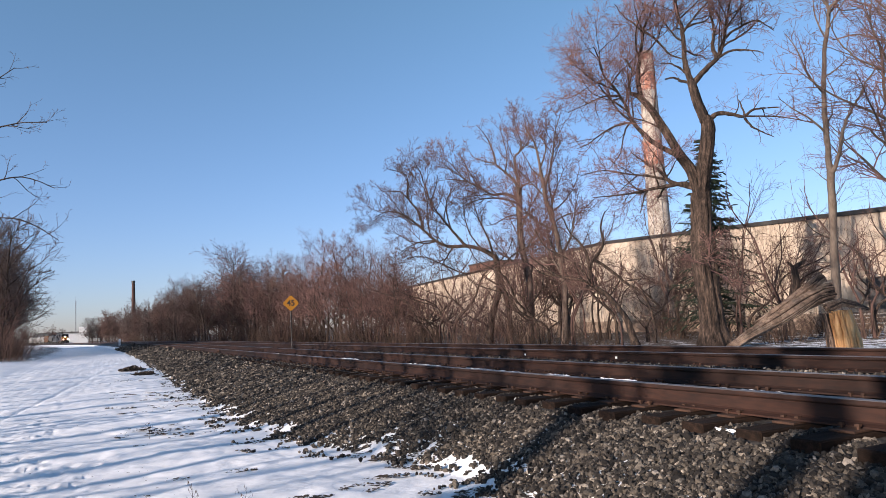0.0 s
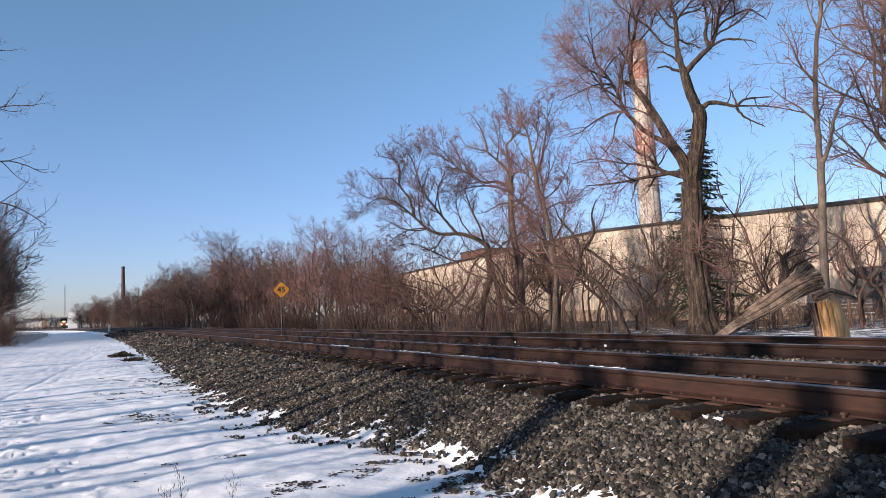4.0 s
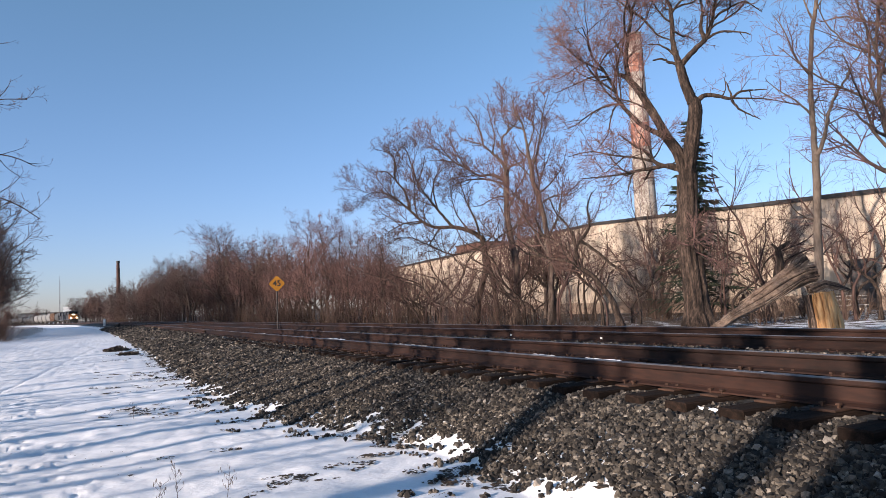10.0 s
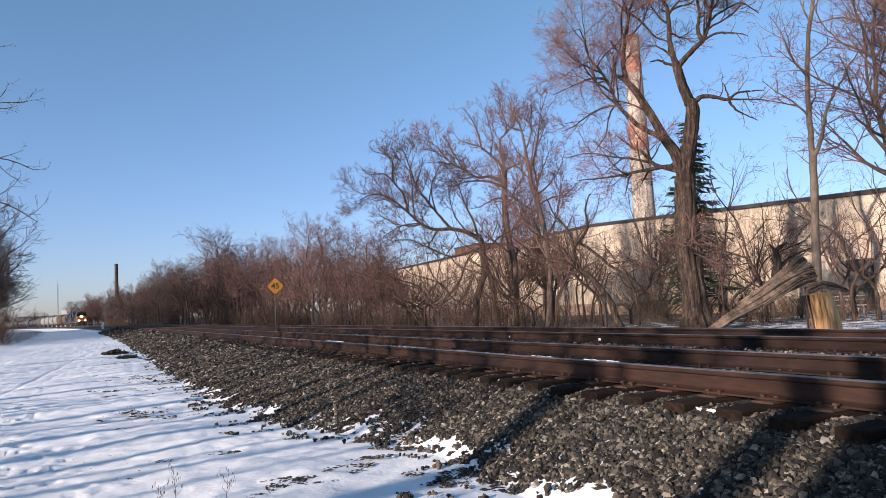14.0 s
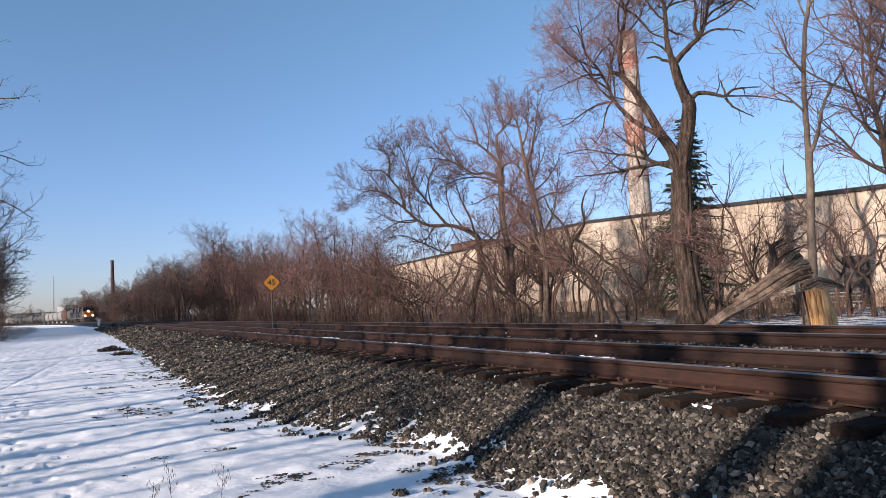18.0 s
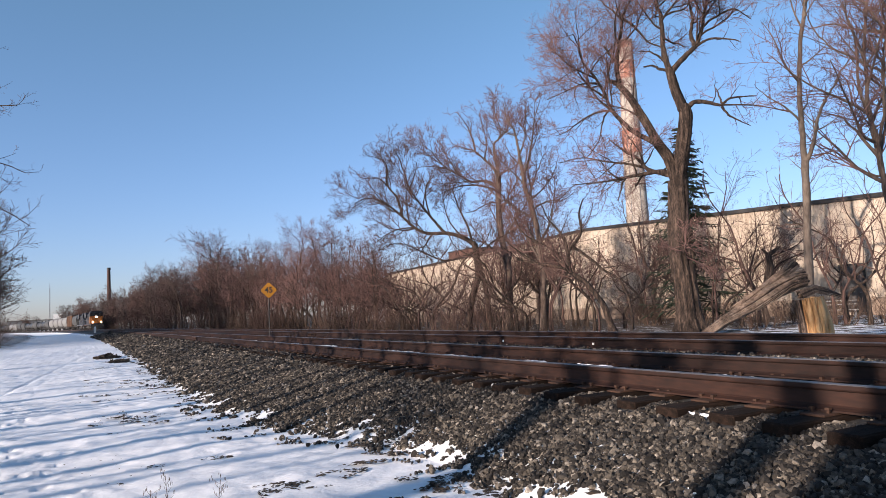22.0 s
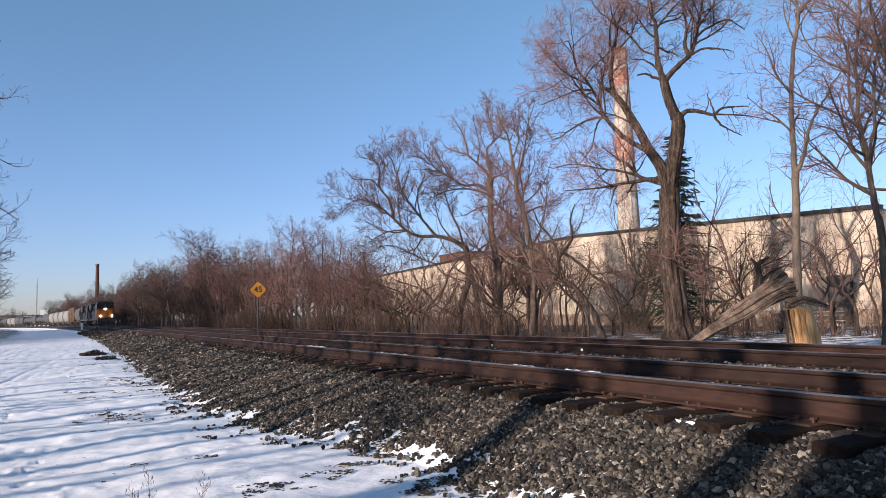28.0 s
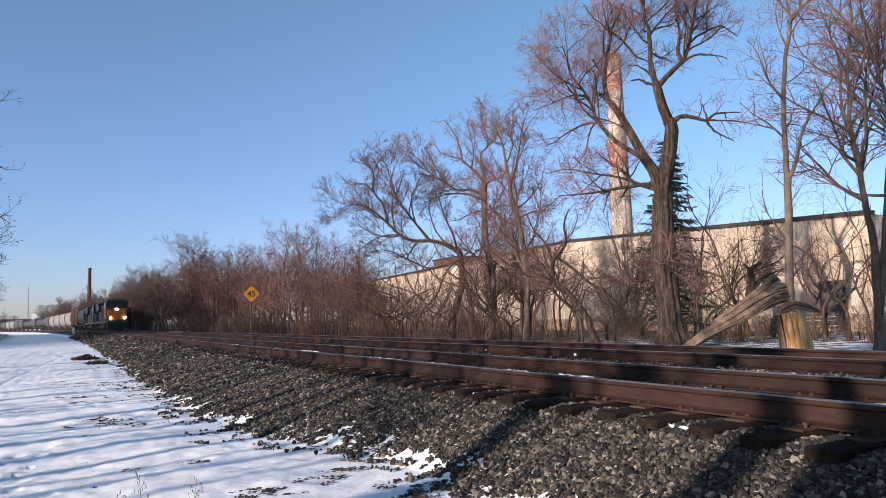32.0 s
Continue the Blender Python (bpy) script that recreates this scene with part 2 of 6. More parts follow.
M_DEADWOOD = material("weathered_split_wood", ((0.0475, 0.0310, 0.0216), (0.1520, 0.1032, 0.0736), (0.2850, 0.2021, 0.1480)), 0.9, 0, 4, 18, 1.0, stretch=(1, 1, 1), depth=0.04)
M_HEARTWOOD = material("pale_heartwood", ((0.2042, 0.0955, 0.0354), (0.4696, 0.2511, 0.1012), (0.5921, 0.3716, 0.1822)), 0.8, 0, 4, 22, 0.7, stretch=(1, 1, 0.15), depth=0.02)
M_TWIG_FAR = material("grey_brown_far_twigs", ((0.050, 0.0360, 0.0320), (0.105, 0.0770, 0.0690)), 0.85, 0, 0.4, 4, 0, vary=0.3)
M_BRICK_DARK = material("sooty_dark_brick", ((0.035, 0.020, 0.016), (0.085, 0.042, 0.032)), 0.9, 0, 0.3, 6, 0.3)
M_NEEDLE = material("spruce_needles", ((0.010, 0.018, 0.010), (0.028, 0.045, 0.022)), 0.85, 0, 2, 12, 0, vary=0.2)
M_WALL = material("cream_wall_panels", ((0.262, 0.205, 0.152), (0.408, 0.332, 0.258), (0.490, 0.408, 0.324)), 0.75, 0, 1.3, 14, 0.15, stretch=(1, 1, 0.10))
M_WALL_BASE = material("brown_base_course", ((0.17, 0.12, 0.09), (0.27, 0.20, 0.15)), 0.9, 0, 2, 20, 0.3)
M_COPING = material("dark_coping", ((0.02, 0.019, 0.018), (0.05, 0.047, 0.043)), 0.6, 0.2, 2, 20, 0.1)
M_ROOF = material("grey_roofing", ((0.10, 0.095, 0.09), (0.17, 0.16, 0.15)), 0.9, 0, 1, 15, 0.2)
M_DOOR = material("shadow_toned_door", ((0.055, 0.05, 0.048), (0.10, 0.092, 0.085)), 0.6, 0, 2, 20, 0.1)
M_BRICK = material("red_brick", ((0.085, 0.042, 0.032), (0.14, 0.070, 0.052)), 0.9, 0, 1.5, 12, 0.4)
M_STACK_WHITE = material("weathered_white_paint", ((0.17, 0.135, 0.105), (0.34, 0.295, 0.25), (0.46, 0.41, 0.355)), 0.85, 0, 0.8, 5, 0.2)
M_STACK_RED = material("faded_red_paint", ((0.20, 0.075, 0.048), (0.33, 0.135, 0.09), (0.46, 0.34, 0.28)), 0.85, 0, 0.8, 5, 0.2)
M_POST = material("galvanised_steel", ((0.16, 0.16, 0.165), (0.30, 0.30, 0.31)), 0.5, 0.6, 8, 60, 0.1)
M_SIGNPOST = material("weathered_steel_post", ((0.035, 0.032, 0.03), (0.085, 0.075, 0.068)), 0.7, 0.2, 8, 60, 0.1)
M_SIGN = material("amber_sign_sheet", ((0.3145, 0.1318, 0.0068), (0.374, 0.1615, 0.0102)), 0.5, 0, 3, 30, 0.05)
M_BLACK = material("black_paint", ((0.012, 0.012, 0.012), (0.026, 0.026, 0.026)), 0.5, 0, 4, 40, 0.05)
M_WHITE = material("white_paint", ((0.68, 0.68, 0.66), (0.80, 0.80, 0.78)), 0.6, 0, 3, 30, 0.1)
M_LOCO_BLUE = material("dark_blue_locomotive_paint", ((0.0045, 0.006, 0.010), (0.009, 0.012, 0.020)), 0.45, 0, 1, 14, 0.05)
M_LOCO_YELLOW = material("golden_yellow_locomotive_paint", ((0.1162, 0.0375, 0.003), (0.1575, 0.0525, 0.0045)), 0.45, 0, 1, 14, 0.05)
M_LOCO_GREY = material("grey_locomotive_paint", ((0.1250, 0.1250, 0.1250), (0.1800, 0.1800, 0.1800)), 0.55, 0, 1, 14, 0.05)
M_UNDER = material("sooty_running_gear", ((0.015, 0.014, 0.013), (0.045, 0.04, 0.036)), 0.8, 0.1, 3, 25, 0.2)
M_CAR_TAN = material("tan_boxcar_paint", ((0.060, 0.027, 0.011), (0.105, 0.049, 0.020)), 0.65, 0, 0.8, 10, 0.1)
M_CAR_LIGHT = material("pale_grey_hopper_paint", ((0.13, 0.128, 0.122), (0.215, 0.212, 0.203)), 0.65, 0, 0.6, 8, 0.1)
M_CAR_GREY = material("dull_grey_car_paint", ((0.03, 0.03, 0.03), (0.07, 0.07, 0.066)), 0.7, 0, 0.6, 8, 0.1)
M_CAR_BLACK = material("black_tank_paint", ((0.018, 0.018, 0.018), (0.045, 0.043, 0.04)), 0.5, 0, 0.6, 8, 0.1)
M_GLASS_DARK = material("dark_cab_glass", ((0.012, 0.013, 0.015), (0.02, 0.022, 0.025)), 0.08, 0, 2, 10, 0, spec=0.6)
M_LAMP = glowing("lit_headlight_lens", (1.0, 0.86, 0.62), 30)
M_DULL_WHITE = material("off_white_siding", ((0.30, 0.29, 0.27), (0.40, 0.39, 0.365)), 0.8, 0, 0.3, 4, 0.1)


# ------------------------------------------------------------------ mesh helpers
def mesh_object(name, verts, faces, mats, parent=None, label="", smooth=False, face_mats=None):
    me = bpy.data.meshes.new(name)
    me.from_pydata([tuple(v) for v in verts] if not isinstance(verts, np.ndarray) else verts.tolist(), [], faces if not isinstance(faces, np.ndarray) else faces.tolist())
    for m in (mats if isinstance(mats, (list, tuple)) else [mats]):
        me.materials.append(m)
    if face_mats is not None:
        me.polygons.foreach_set("material_index", np.asarray(face_mats, np.int32))
    if smooth:
        me.polygons.foreach_set("use_smooth", np.ones(len(me.polygons), bool))
    me.update()
    ob = new(name, me)
    if parent is not None:
        ob.parent = parent
    if label:
        ob["label"] = label
    return ob


def part(name, bm, mat, parent=None, label="", smooth=False):
    """Links a bmesh as one mesh object under a thing or a part."""
    me = bpy.data.meshes.new(name)
    bmesh.ops.recalc_face_normals(bm, faces=bm.faces)
    bm.to_mesh(me)
    bm.free()
    for m in (mat if isinstance(mat, (list, tuple)) else [mat]):
        me.materials.append(m)
    if smooth:
        me.polygons.foreach_set("use_smooth", np.ones(len(me.polygons), bool))
    ob = new(name, me)
    if parent is not None:
        ob.parent = parent
    if label:
        ob["label"] = label
    return ob


def thing(name, label, category, group="", kind="", m=None):
    ob = new(name)
    ob.empty_display_size = 0.1
    if m is not None:
        ob.matrix_world = m
    return tagged(ob, label, category, group, kind)


def box(bm, x0, x1, y0, y1, z0, z1, bevel=0.0):
    made = bmesh.ops.create_cube(bm, size=1.0)["verts"]
    for v in made:
        v.co = Vector(((x0 + x1) / 2 + v.co.x * (x1 - x0), (y0 + y1) / 2 + v.co.y * (y1 - y0), (z0 + z1) / 2 + v.co.z * (z1 - z0)))
    if bevel:
        bmesh.ops.bevel(bm, geom=list({e for v in made for e in v.link_edges}), offset=bevel, segments=1, affect="EDGES")
    return bm


def boxes(*rows, bevel=0.0):
    bm = bmesh.new()
    for r in rows:
        box(bm, *r, bevel=bevel)
    return bm


def cylinder(bm, r0, r1, length, m, sides=12, caps=True):
    bmesh.ops.create_cone(bm, cap_ends=caps, segments=sides, radius1=r0, radius2=r1, depth=length, matrix=m)
    return bm


def prism(bm, outline, y0, y1):
    """An outline in x, z drawn out from y0 to y1."""
    a = [bm.verts.new((x, y0, z)) for x, z in outline]
    b = [bm.verts.new((x, y1, z)) for x, z in outline]
    n = len(outline)
    bm.faces.new(a), bm.faces.new(b[::-1])
    for i in range(n):
        bm.faces.new((a[i], b[i], b[(i + 1) % n], a[(i + 1) % n]))
    return bm


def tubes(lines, sides, rugged=0.0, seed=1):
    """Verts and faces of round tapering tubes: lines of (points, radii)."""
    V, Fc, base = [], [], 0
    by_len = {}
    for pts, rad in lines:
        by_len.setdefault(len(pts), []).append((pts, rad))
    ang = np.arange(sides) * 2 * math.pi / sides
    ca, sa = np.cos(ang), np.sin(ang)
    for n, group in by_len.items():
        Pn = np.array([g[0] for g in group], float)
        Rn = np.array([g[1] for g in group], float)
        T = np.gradient(Pn, axis=1)
        T /= np.linalg.norm(T, axis=2, keepdims=True) + 1e-9
        ref = np.where(np.abs(T[..., 2:3]) < 0.8, np.array([0, 0, 1.0]), np.array([1.0, 0, 0]))
        ref = np.broadcast_to(ref[:, :1], T.shape)
        A = np.cross(T, ref)
        A /= np.linalg.norm(A, axis=2, keepdims=True) + 1e-9
        B = np.cross(T, A)
        if rugged:
            rr = np.random.default_rng(seed)
            walk_ = np.cumsum(rr.normal(0, 0.13, (len(group), n, sides)), axis=1) + rr.normal(0, 1, (len(group), 1, sides))
            lump = 1 + rugged * np.sin(walk_ * 2.0) * np.where(np.arange(sides) % 2, 1.0, -0.55)
            Rn = Rn[:, :, None] * lump
        else:
            Rn = np.repeat(Rn[:, :, None], sides, axis=2)
        ring = Pn[:, :, None] + Rn[..., None] * (ca[:, None] * A[:, :, None] + sa[:, None] * B[:, :, None])
        V.append(ring.reshape(-1, 3))
        k = np.arange(len(group))[:, None, None] * n * sides
        i = np.arange(n - 1)[None, :, None] * sides
        j = np.arange(sides)[None, None, :]
        j2 = (j + 1) % sides
        f = np.stack([k + i + j, k + i + j2, k + i + sides + j2, k + i + sides + j], -1).reshape(-1, 4) + base
        Fc.append(f)
        base += len(group) * n * sides
    return np.concatenate(V), np.concatenate(Fc)


# ------------------------------------------------------------------ ground: one sheet out to the horizon
def spaced(*runs):
    """Grid lines: (start, stop, first step, growth) one after another."""
    out = []
    for a, b, step, g in runs:
        v = a
        while v < b - step * 0.5:
            out.append(v)
            v += step
            step *= g
    out.append(runs[-1][1])
    return np.array(out)


def stone_edge(s):
    """Where the stone shoulder ends and the snowy path begins."""
    return np.interp(s, (2, 4, 4.6, 5.2, 6, 7, 8, 9, 11, 14, 20, 30, 60), (2.5, 2.86, 2.95, 3.05, 3.08, 3.0, 2.74, 2.3, 2.12, 2.0, 2.05, 2.15, 2.2))


def profile(s, d):
    """Height of the ground: snowy path, stone shoulder, the two tracks, the far side."""
    toe = stone_edge(s) - 0.12
    up = np.clip((d - toe) / (4.05 - toe), 0, 1)
    h = SNOW_Z + (TIE_TOP - 0.09 - SNOW_Z) * up ** 0.9 + np.clip((d - 4.02) / 0.25, 0, 1) * 0.05
    mid = np.exp(-((d - 7.45) / 0.42) ** 2) * 0.10
    h = h + mid * (d > 6)
    down = np.clip((d - 10.55) / 1.3, 0, 1)
    h = h + down * (-0.38)
    h = h - np.clip((d - 16) / 16, 0, 1) * 0.12
    h = h + np.clip((-d - 4.0) / 4.0, 0, 1) * 0.25
    return h


S = spaced((-400, -40, 60, 1), (-40, -2, 4, 1), (-2, 1.5, 0.4, 1), (1.5, 15, 0.055, 1), (15, 50, 0.07, 1.045), (50, 4200, 2.2, 1.09))
D = np.concatenate([-spaced((3.2, 8, 0.07, 1.04), (8, 60, 0.5, 1.12), (60, 1900, 8, 1.25))[:0:-1],
                    spaced((-3.2, 4.3, 0.055, 1), (4.3, 12.2, 0.16, 1), (12.2, 60, 0.6, 1.1), (60, 3000, 9, 1.25))])
SS, DD = np.meshgrid(S, D, indexing="ij")
HH = profile(SS, DD)
rough = np.zeros_like(HH)
near_box = (SS > -2) & (SS < 60) & (DD > -9) & (DD < 13)
for i, j in zip(*np.nonzero(near_box)):
    p = Vector((DD[i, j], SS[i, j], 0))
    rough[i, j] = 0.045 * noise.noise(p * 0.55) + 0.018 * noise.noise(p * 2.1) + 0.014 * noise.noise(p * 5.0) + 0.006 * noise.noise(p * 13.0)
HH += rough * np.interp(DD - stone_edge(SS), (-0.7, 0.0), (1.0, 0.1))
rng = random.Random(5)
prints = []
for x0, y0, turn, count, pace in ((-2.9, 5.0, 4, 16, 0.36), (-2.2, 6.2, -3, 22, 0.33), (-1.5, 4.6, 2, 34, 0.38), (-0.7, 7.0, -1.5, 30, 0.4), (-2.6, 8.0, 3, 30, 0.35), (0.3, 4.2, -8, 14, 0.4), (-3.4, 9, 0, 36, 0.42)):
    for k in range(count):
        a = radians(turn)
        x = x0 + math.sin(a) * pace * k + (0.11 if k % 2 else -0.11) + rng.uniform(-0.06, 0.06)
        prints.append((x, y0 + math.cos(a) * pace * k + rng.uniform(-0.05, 0.05), a + rng.uniform(-0.3, 0.3), 1.0))
for k in range(620):
    prints.append((rng.gauss(-1.9, 0.7), rng.uniform(4.4, 10.5), rng.uniform(0, 6), rng.uniform(0.3, 0.9)))
for k in range(900):
    prints.append((rng.uniform(-3.2, 2.0), rng.uniform(3.2, 26), rng.uniform(0, 6), rng.uniform(0.15, 0.6)))
for x, y, a, k in prints:
    i0, i1 = np.searchsorted(S, (y - 0.4, y + 0.4))
    j0, j1 = np.searchsorted(D, (x - 0.4, x + 0.4))
    dx, dy = DD[i0:i1, j0:j1] - x, SS[i0:i1, j0:j1] - y
    u, v = dx * math.cos(a) - dy * math.sin(a), dx * math.sin(a) + dy * math.cos(a)
    q = (u / 0.042) ** 2 + (v / 0.085) ** 2
    HH[i0:i1, j0:j1] += k * (-0.032 * np.exp(-q) + 0.011 * np.exp(-((np.sqrt(q) - 1.7) / 0.5) ** 2))

# a narrow wheel track down the path
off = (DD + 1.77) - (SS - 16.0) * 0.085
HH -= 0.024 * np.exp(-(off / 0.045) ** 2) * ((SS > 13) & (SS < 40))

X, Y = along_np(SS, DD)
ns, nd = HH.shape
idx = np.arange(ns * nd).reshape(ns, nd)
quads = np.stack([idx[:-1, :-1], idx[:-1, 1:], idx[1:, 1:], idx[1:, :-1]], -1).reshape(-1, 4)
ground = mesh_object("ground", np.stack([X, Y, HH], -1).reshape(-1, 3), quads, M_GROUND, smooth=True)
tagged(ground, "snow-covered path, stone track bed and leaf-littered verge", "ground", kind="structure")
snow = np.interp(DD - stone_edge(SS), (-6, -1.2, -0.25, 0.3, 0.7, 1.0, 1.4), (0.72, 0.68, 0.64, 0.60, 0.50, 0.32, 0.12))
snow = np.where((DD > 5.7) & (DD < 6.1), 0.50, snow)
snow = np.where((DD > 10.8), np.interp(SS, (0, 14, 19, 30), (0.51, 0.51, 0.46, 0.40)), snow)
snow = snow - 0.24 * np.clip((-DD - 3.3) / 2.5, 0, 1) * np.clip((SS - 50) / 14, 0, 1)
snow = np.where(DD < -10, np.minimum(snow, 0.5), snow)
stone = np.clip((DD - 2.2) / 0.5, 0, 1) * np.clip((11.6 - DD) / 0.5, 0, 1)
for nm, arr in (("snow", snow), ("stone", stone)):
    at = ground.data.attributes.new(nm, "FLOAT", "POINT")
    at.data.foreach_set("value", arr.reshape(-1).astype(np.float32))


# ------------------------------------------------------------------ rails
RAIL_PROFILE = [(0.0, -0.006), (0.004, 0.0), (0.068, 0.0), (0.072, -0.006), (0.072, -0.034), (0.066, -0.044), (0.046, -0.052), (0.045, -0.145),
                (0.062, -0.158), (0.110, -0.172), (0.110, -0.186), (-0.038, -0.186), (-0.038, -0.172), (0.010, -0.158), (0.027, -0.145), (0.026, -0.052), (0.006, -0.044), (0.0, -0.034)]


def rail(d, label, joints=()):
    ss = spaced((-14, 60, 2.5, 1), (60, 900, 4, 1.02))
    n = len(RAIL_PROFILE)
    verts = [along(s, d + u, z) for s in ss for u, z in RAIL_PROFILE]
    faces, fm = [], []
    for i in range(len(ss) - 1):
        for j in range(n):
            k = (j + 1) % n
            faces.append((i * n + j, i * n + k, (i + 1) * n + k, (i + 1) * n + j))
            fm.append(1 if j in (0, 1, 2) else 0)
    ob = thing("rail", label, "rail", "rails of the two tracks")
    mesh_object("rail_bar", verts, faces, [M_RUST, M_WORN], ob, face_mats=fm)
    for s in joints:
        for x0, x1 in ((-0.004, 0.024), (0.048, 0.076)):
            bar = part("joint_bar", boxes((d + x0, d + x1, s - 0.46, s + 0.46, -0.150, -0.050), bevel=0.006), M_PLATE, ob)
            for k in range(6):
                y = s - 0.38 + 0.152 * k
                part("bolt", cylinder(bmesh.new(), 0.017, 0.017, 0.03, pose(d + (x0 - 0.014 if x0 < 0 else x1 + 0.014), y, -0.1, 0, 90, 0), 6), M_PLATE, bar)
    return ob


for d, joints in ((RAIL_1, (33.4,)), (RAIL_1 + GAUGE, (31.4,))):
    rail(d, "rusty brown steel rail with a polished running surface", joints)
for d in (RAIL_2, RAIL_2 + GAUGE):
    far = rail(d, "rusty brown steel rail of the far track", (24.0,) if d > 9 else (27.5,))
    if d < 9:
        for y in (10.16, 13.2):
            part("paint_mark", boxes((d + 0.022, d + 0.0255, y - 0.03, y + 0.03, -0.135, -0.095)), M_WHITE, far, "white paint spot on the web")


# ------------------------------------------------------------------ ties with plates and spikes
def tie_thing():
    t = thing("railway_tie", "dark creosoted wooden tie in crushed stone", "railway tie", "ties under the rails")
    bm = boxes((-1.295, 1.295, -0.114, 0.114, -0.178, 0.0), bevel=0.012)
    for v in bm.verts:
        v.co += Vector((noise.noise(v.co * 3) * 0.012, noise.noise(v.co * 3 + Vector((7, 0, 0))) * 0.01, 0))
    part("beam", bm, M_TIE, t)
    for c in (-GAUGE / 2, GAUGE / 2):
        p = part("tie_plate", boxes((c - 0.18, c + 0.18, -0.095, 0.095, 0.001, 0.019), bevel=0.004), M_PLATE, t)
        for dx in (-0.088, 0.088):
            for dy in (-0.06, 0.06):
                bm = boxes((c + dx - 0.008, c + dx + 0.008, dy - 0.008, dy + 0.008, -0.02, 0.045), (c + dx - 0.016, c + dx + 0.016, dy - 0.016, dy + 0.016, 0.040, 0.056))
                part("spike", bm, M_PLATE, p)
    return t


tie0 = tie_thing()
rng = random.Random(11)
TIE_0, TIE_STEP = 5.21, 0.495
for k, (d, count, first) in enumerate(((RAIL_1, 110, -10), (RAIL_2, 70, -2))):
    for i in range(count):
        s = TIE_0 + (first + i) * TIE_STEP + rng.uniform(-0.03, 0.03)
        c = along(s, d + 0.036 + GAUGE / 2 + rng.uniform(-0.05, 0.05), TIE_TOP - rng.uniform(0, 0.006))
        m = Matrix.Translation(c) @ pose(0, 0, 0, 0, 0, heading(s) + rng.uniform(-1.2, 1.2))
        if k == 0 and i == 0:
            tie0.matrix_world = m
        else:
            copy_thing(tie0, m)


# ------------------------------------------------------------------ crushed stone
CUBE = np.array([(x, y, z) for x in (-1, 1) for y in (-1, 1) for z in (-1, 1)], float)
CUBE_F = np.array([(0, 1, 3, 2), (4, 6, 7, 5), (0, 4, 5, 1), (2, 3, 7, 6), (0, 2, 6, 4), (1, 5, 7, 3)])


GR = (1 + 5 ** 0.5) / 2
LUMP = np.array([(-1, GR, 0), (1, GR, 0), (-1, -GR, 0), (1, -GR, 0), (0, -1, GR), (0, 1, GR), (0, -1, -GR), (0, 1, -GR), (GR, 0, -1), (GR, 0, 1), (-GR, 0, -1), (-GR, 0, 1)]) / 1.45
LUMP_F = np.array([(0, 11, 5), (0, 5, 1), (0, 1, 7), (0, 7, 10), (0, 10, 11), (1, 5, 9), (5, 11, 4), (11, 10, 2), (10, 7, 6), (7, 1, 8),
                   (3, 9, 4), (3, 4, 2), (3, 2, 6), (3, 6, 8), (3, 8, 9), (4, 9, 5), (2, 4, 11), (6, 2, 10), (8, 6, 7), (9, 8, 1)])


def stones(rg, s, d, z, size, lumpy=False):
    """Angular pieces with every corner pulled about, turned at random; lumpy ones are rounder."""
    n = len(s)
    shape, faces = (LUMP, LUMP_F) if lumpy else (CUBE, CUBE_F)
    nv = len(shape)
    c = shape[None] * (0.68 + 0.36 * rg.random((n, nv, 1))) + rg.normal(0, 0.12, (n, nv, 3))
    for _ in range(5 if lumpy else 0):  # broken faces
        cut = rg.normal(size=(n, 1, 3))
        cut /= np.linalg.norm(cut, axis=2, keepdims=True)
        over = np.maximum((c * cut).sum(2, keepdims=True) - rg.uniform(0.45, 0.8, (n, 1, 1)), 0)
        c -= cut * over
    c *= size[:, None, None] * rg.uniform(0.68, 1.32, (n, 1, 3))
    q = rg.normal(size=(n, 4))
    q /= np.linalg.norm(q, axis=1)[:, None]
    w, x, y, zz = q.T
    R = np.stack([1 - 2 * (y * y + zz * zz), 2 * (x * y - zz * w), 2 * (x * zz + y * w), 2 * (x * y + zz * w), 1 - 2 * (x * x + zz * zz), 2 * (y * zz - x * w),
                  2 * (x * zz - y * w), 2 * (y * zz + x * w), 1 - 2 * (x * x + y * y)], -1).reshape(n, 3, 3)
    v = np.einsum("nij,nkj->nki", R, c)
    px, py = along_np(s, d)
    v += np.stack([px, py, z], -1)[:, None]
    f = faces[None] + np.arange(n)[:, None, None] * nv
    return v.reshape(-1, 3), f.reshape(-1, faces.shape[1])


rg = np.random.default_rng(3)
SV, SF, base = [], [], 0


def under_tie(s, d):
    near = np.abs((s - TIE_0) / TIE_STEP - np.round((s - TIE_0) / TIE_STEP)) * TIE_STEP < 0.145
    return near & (d > 4.05) & (d < 7.0)


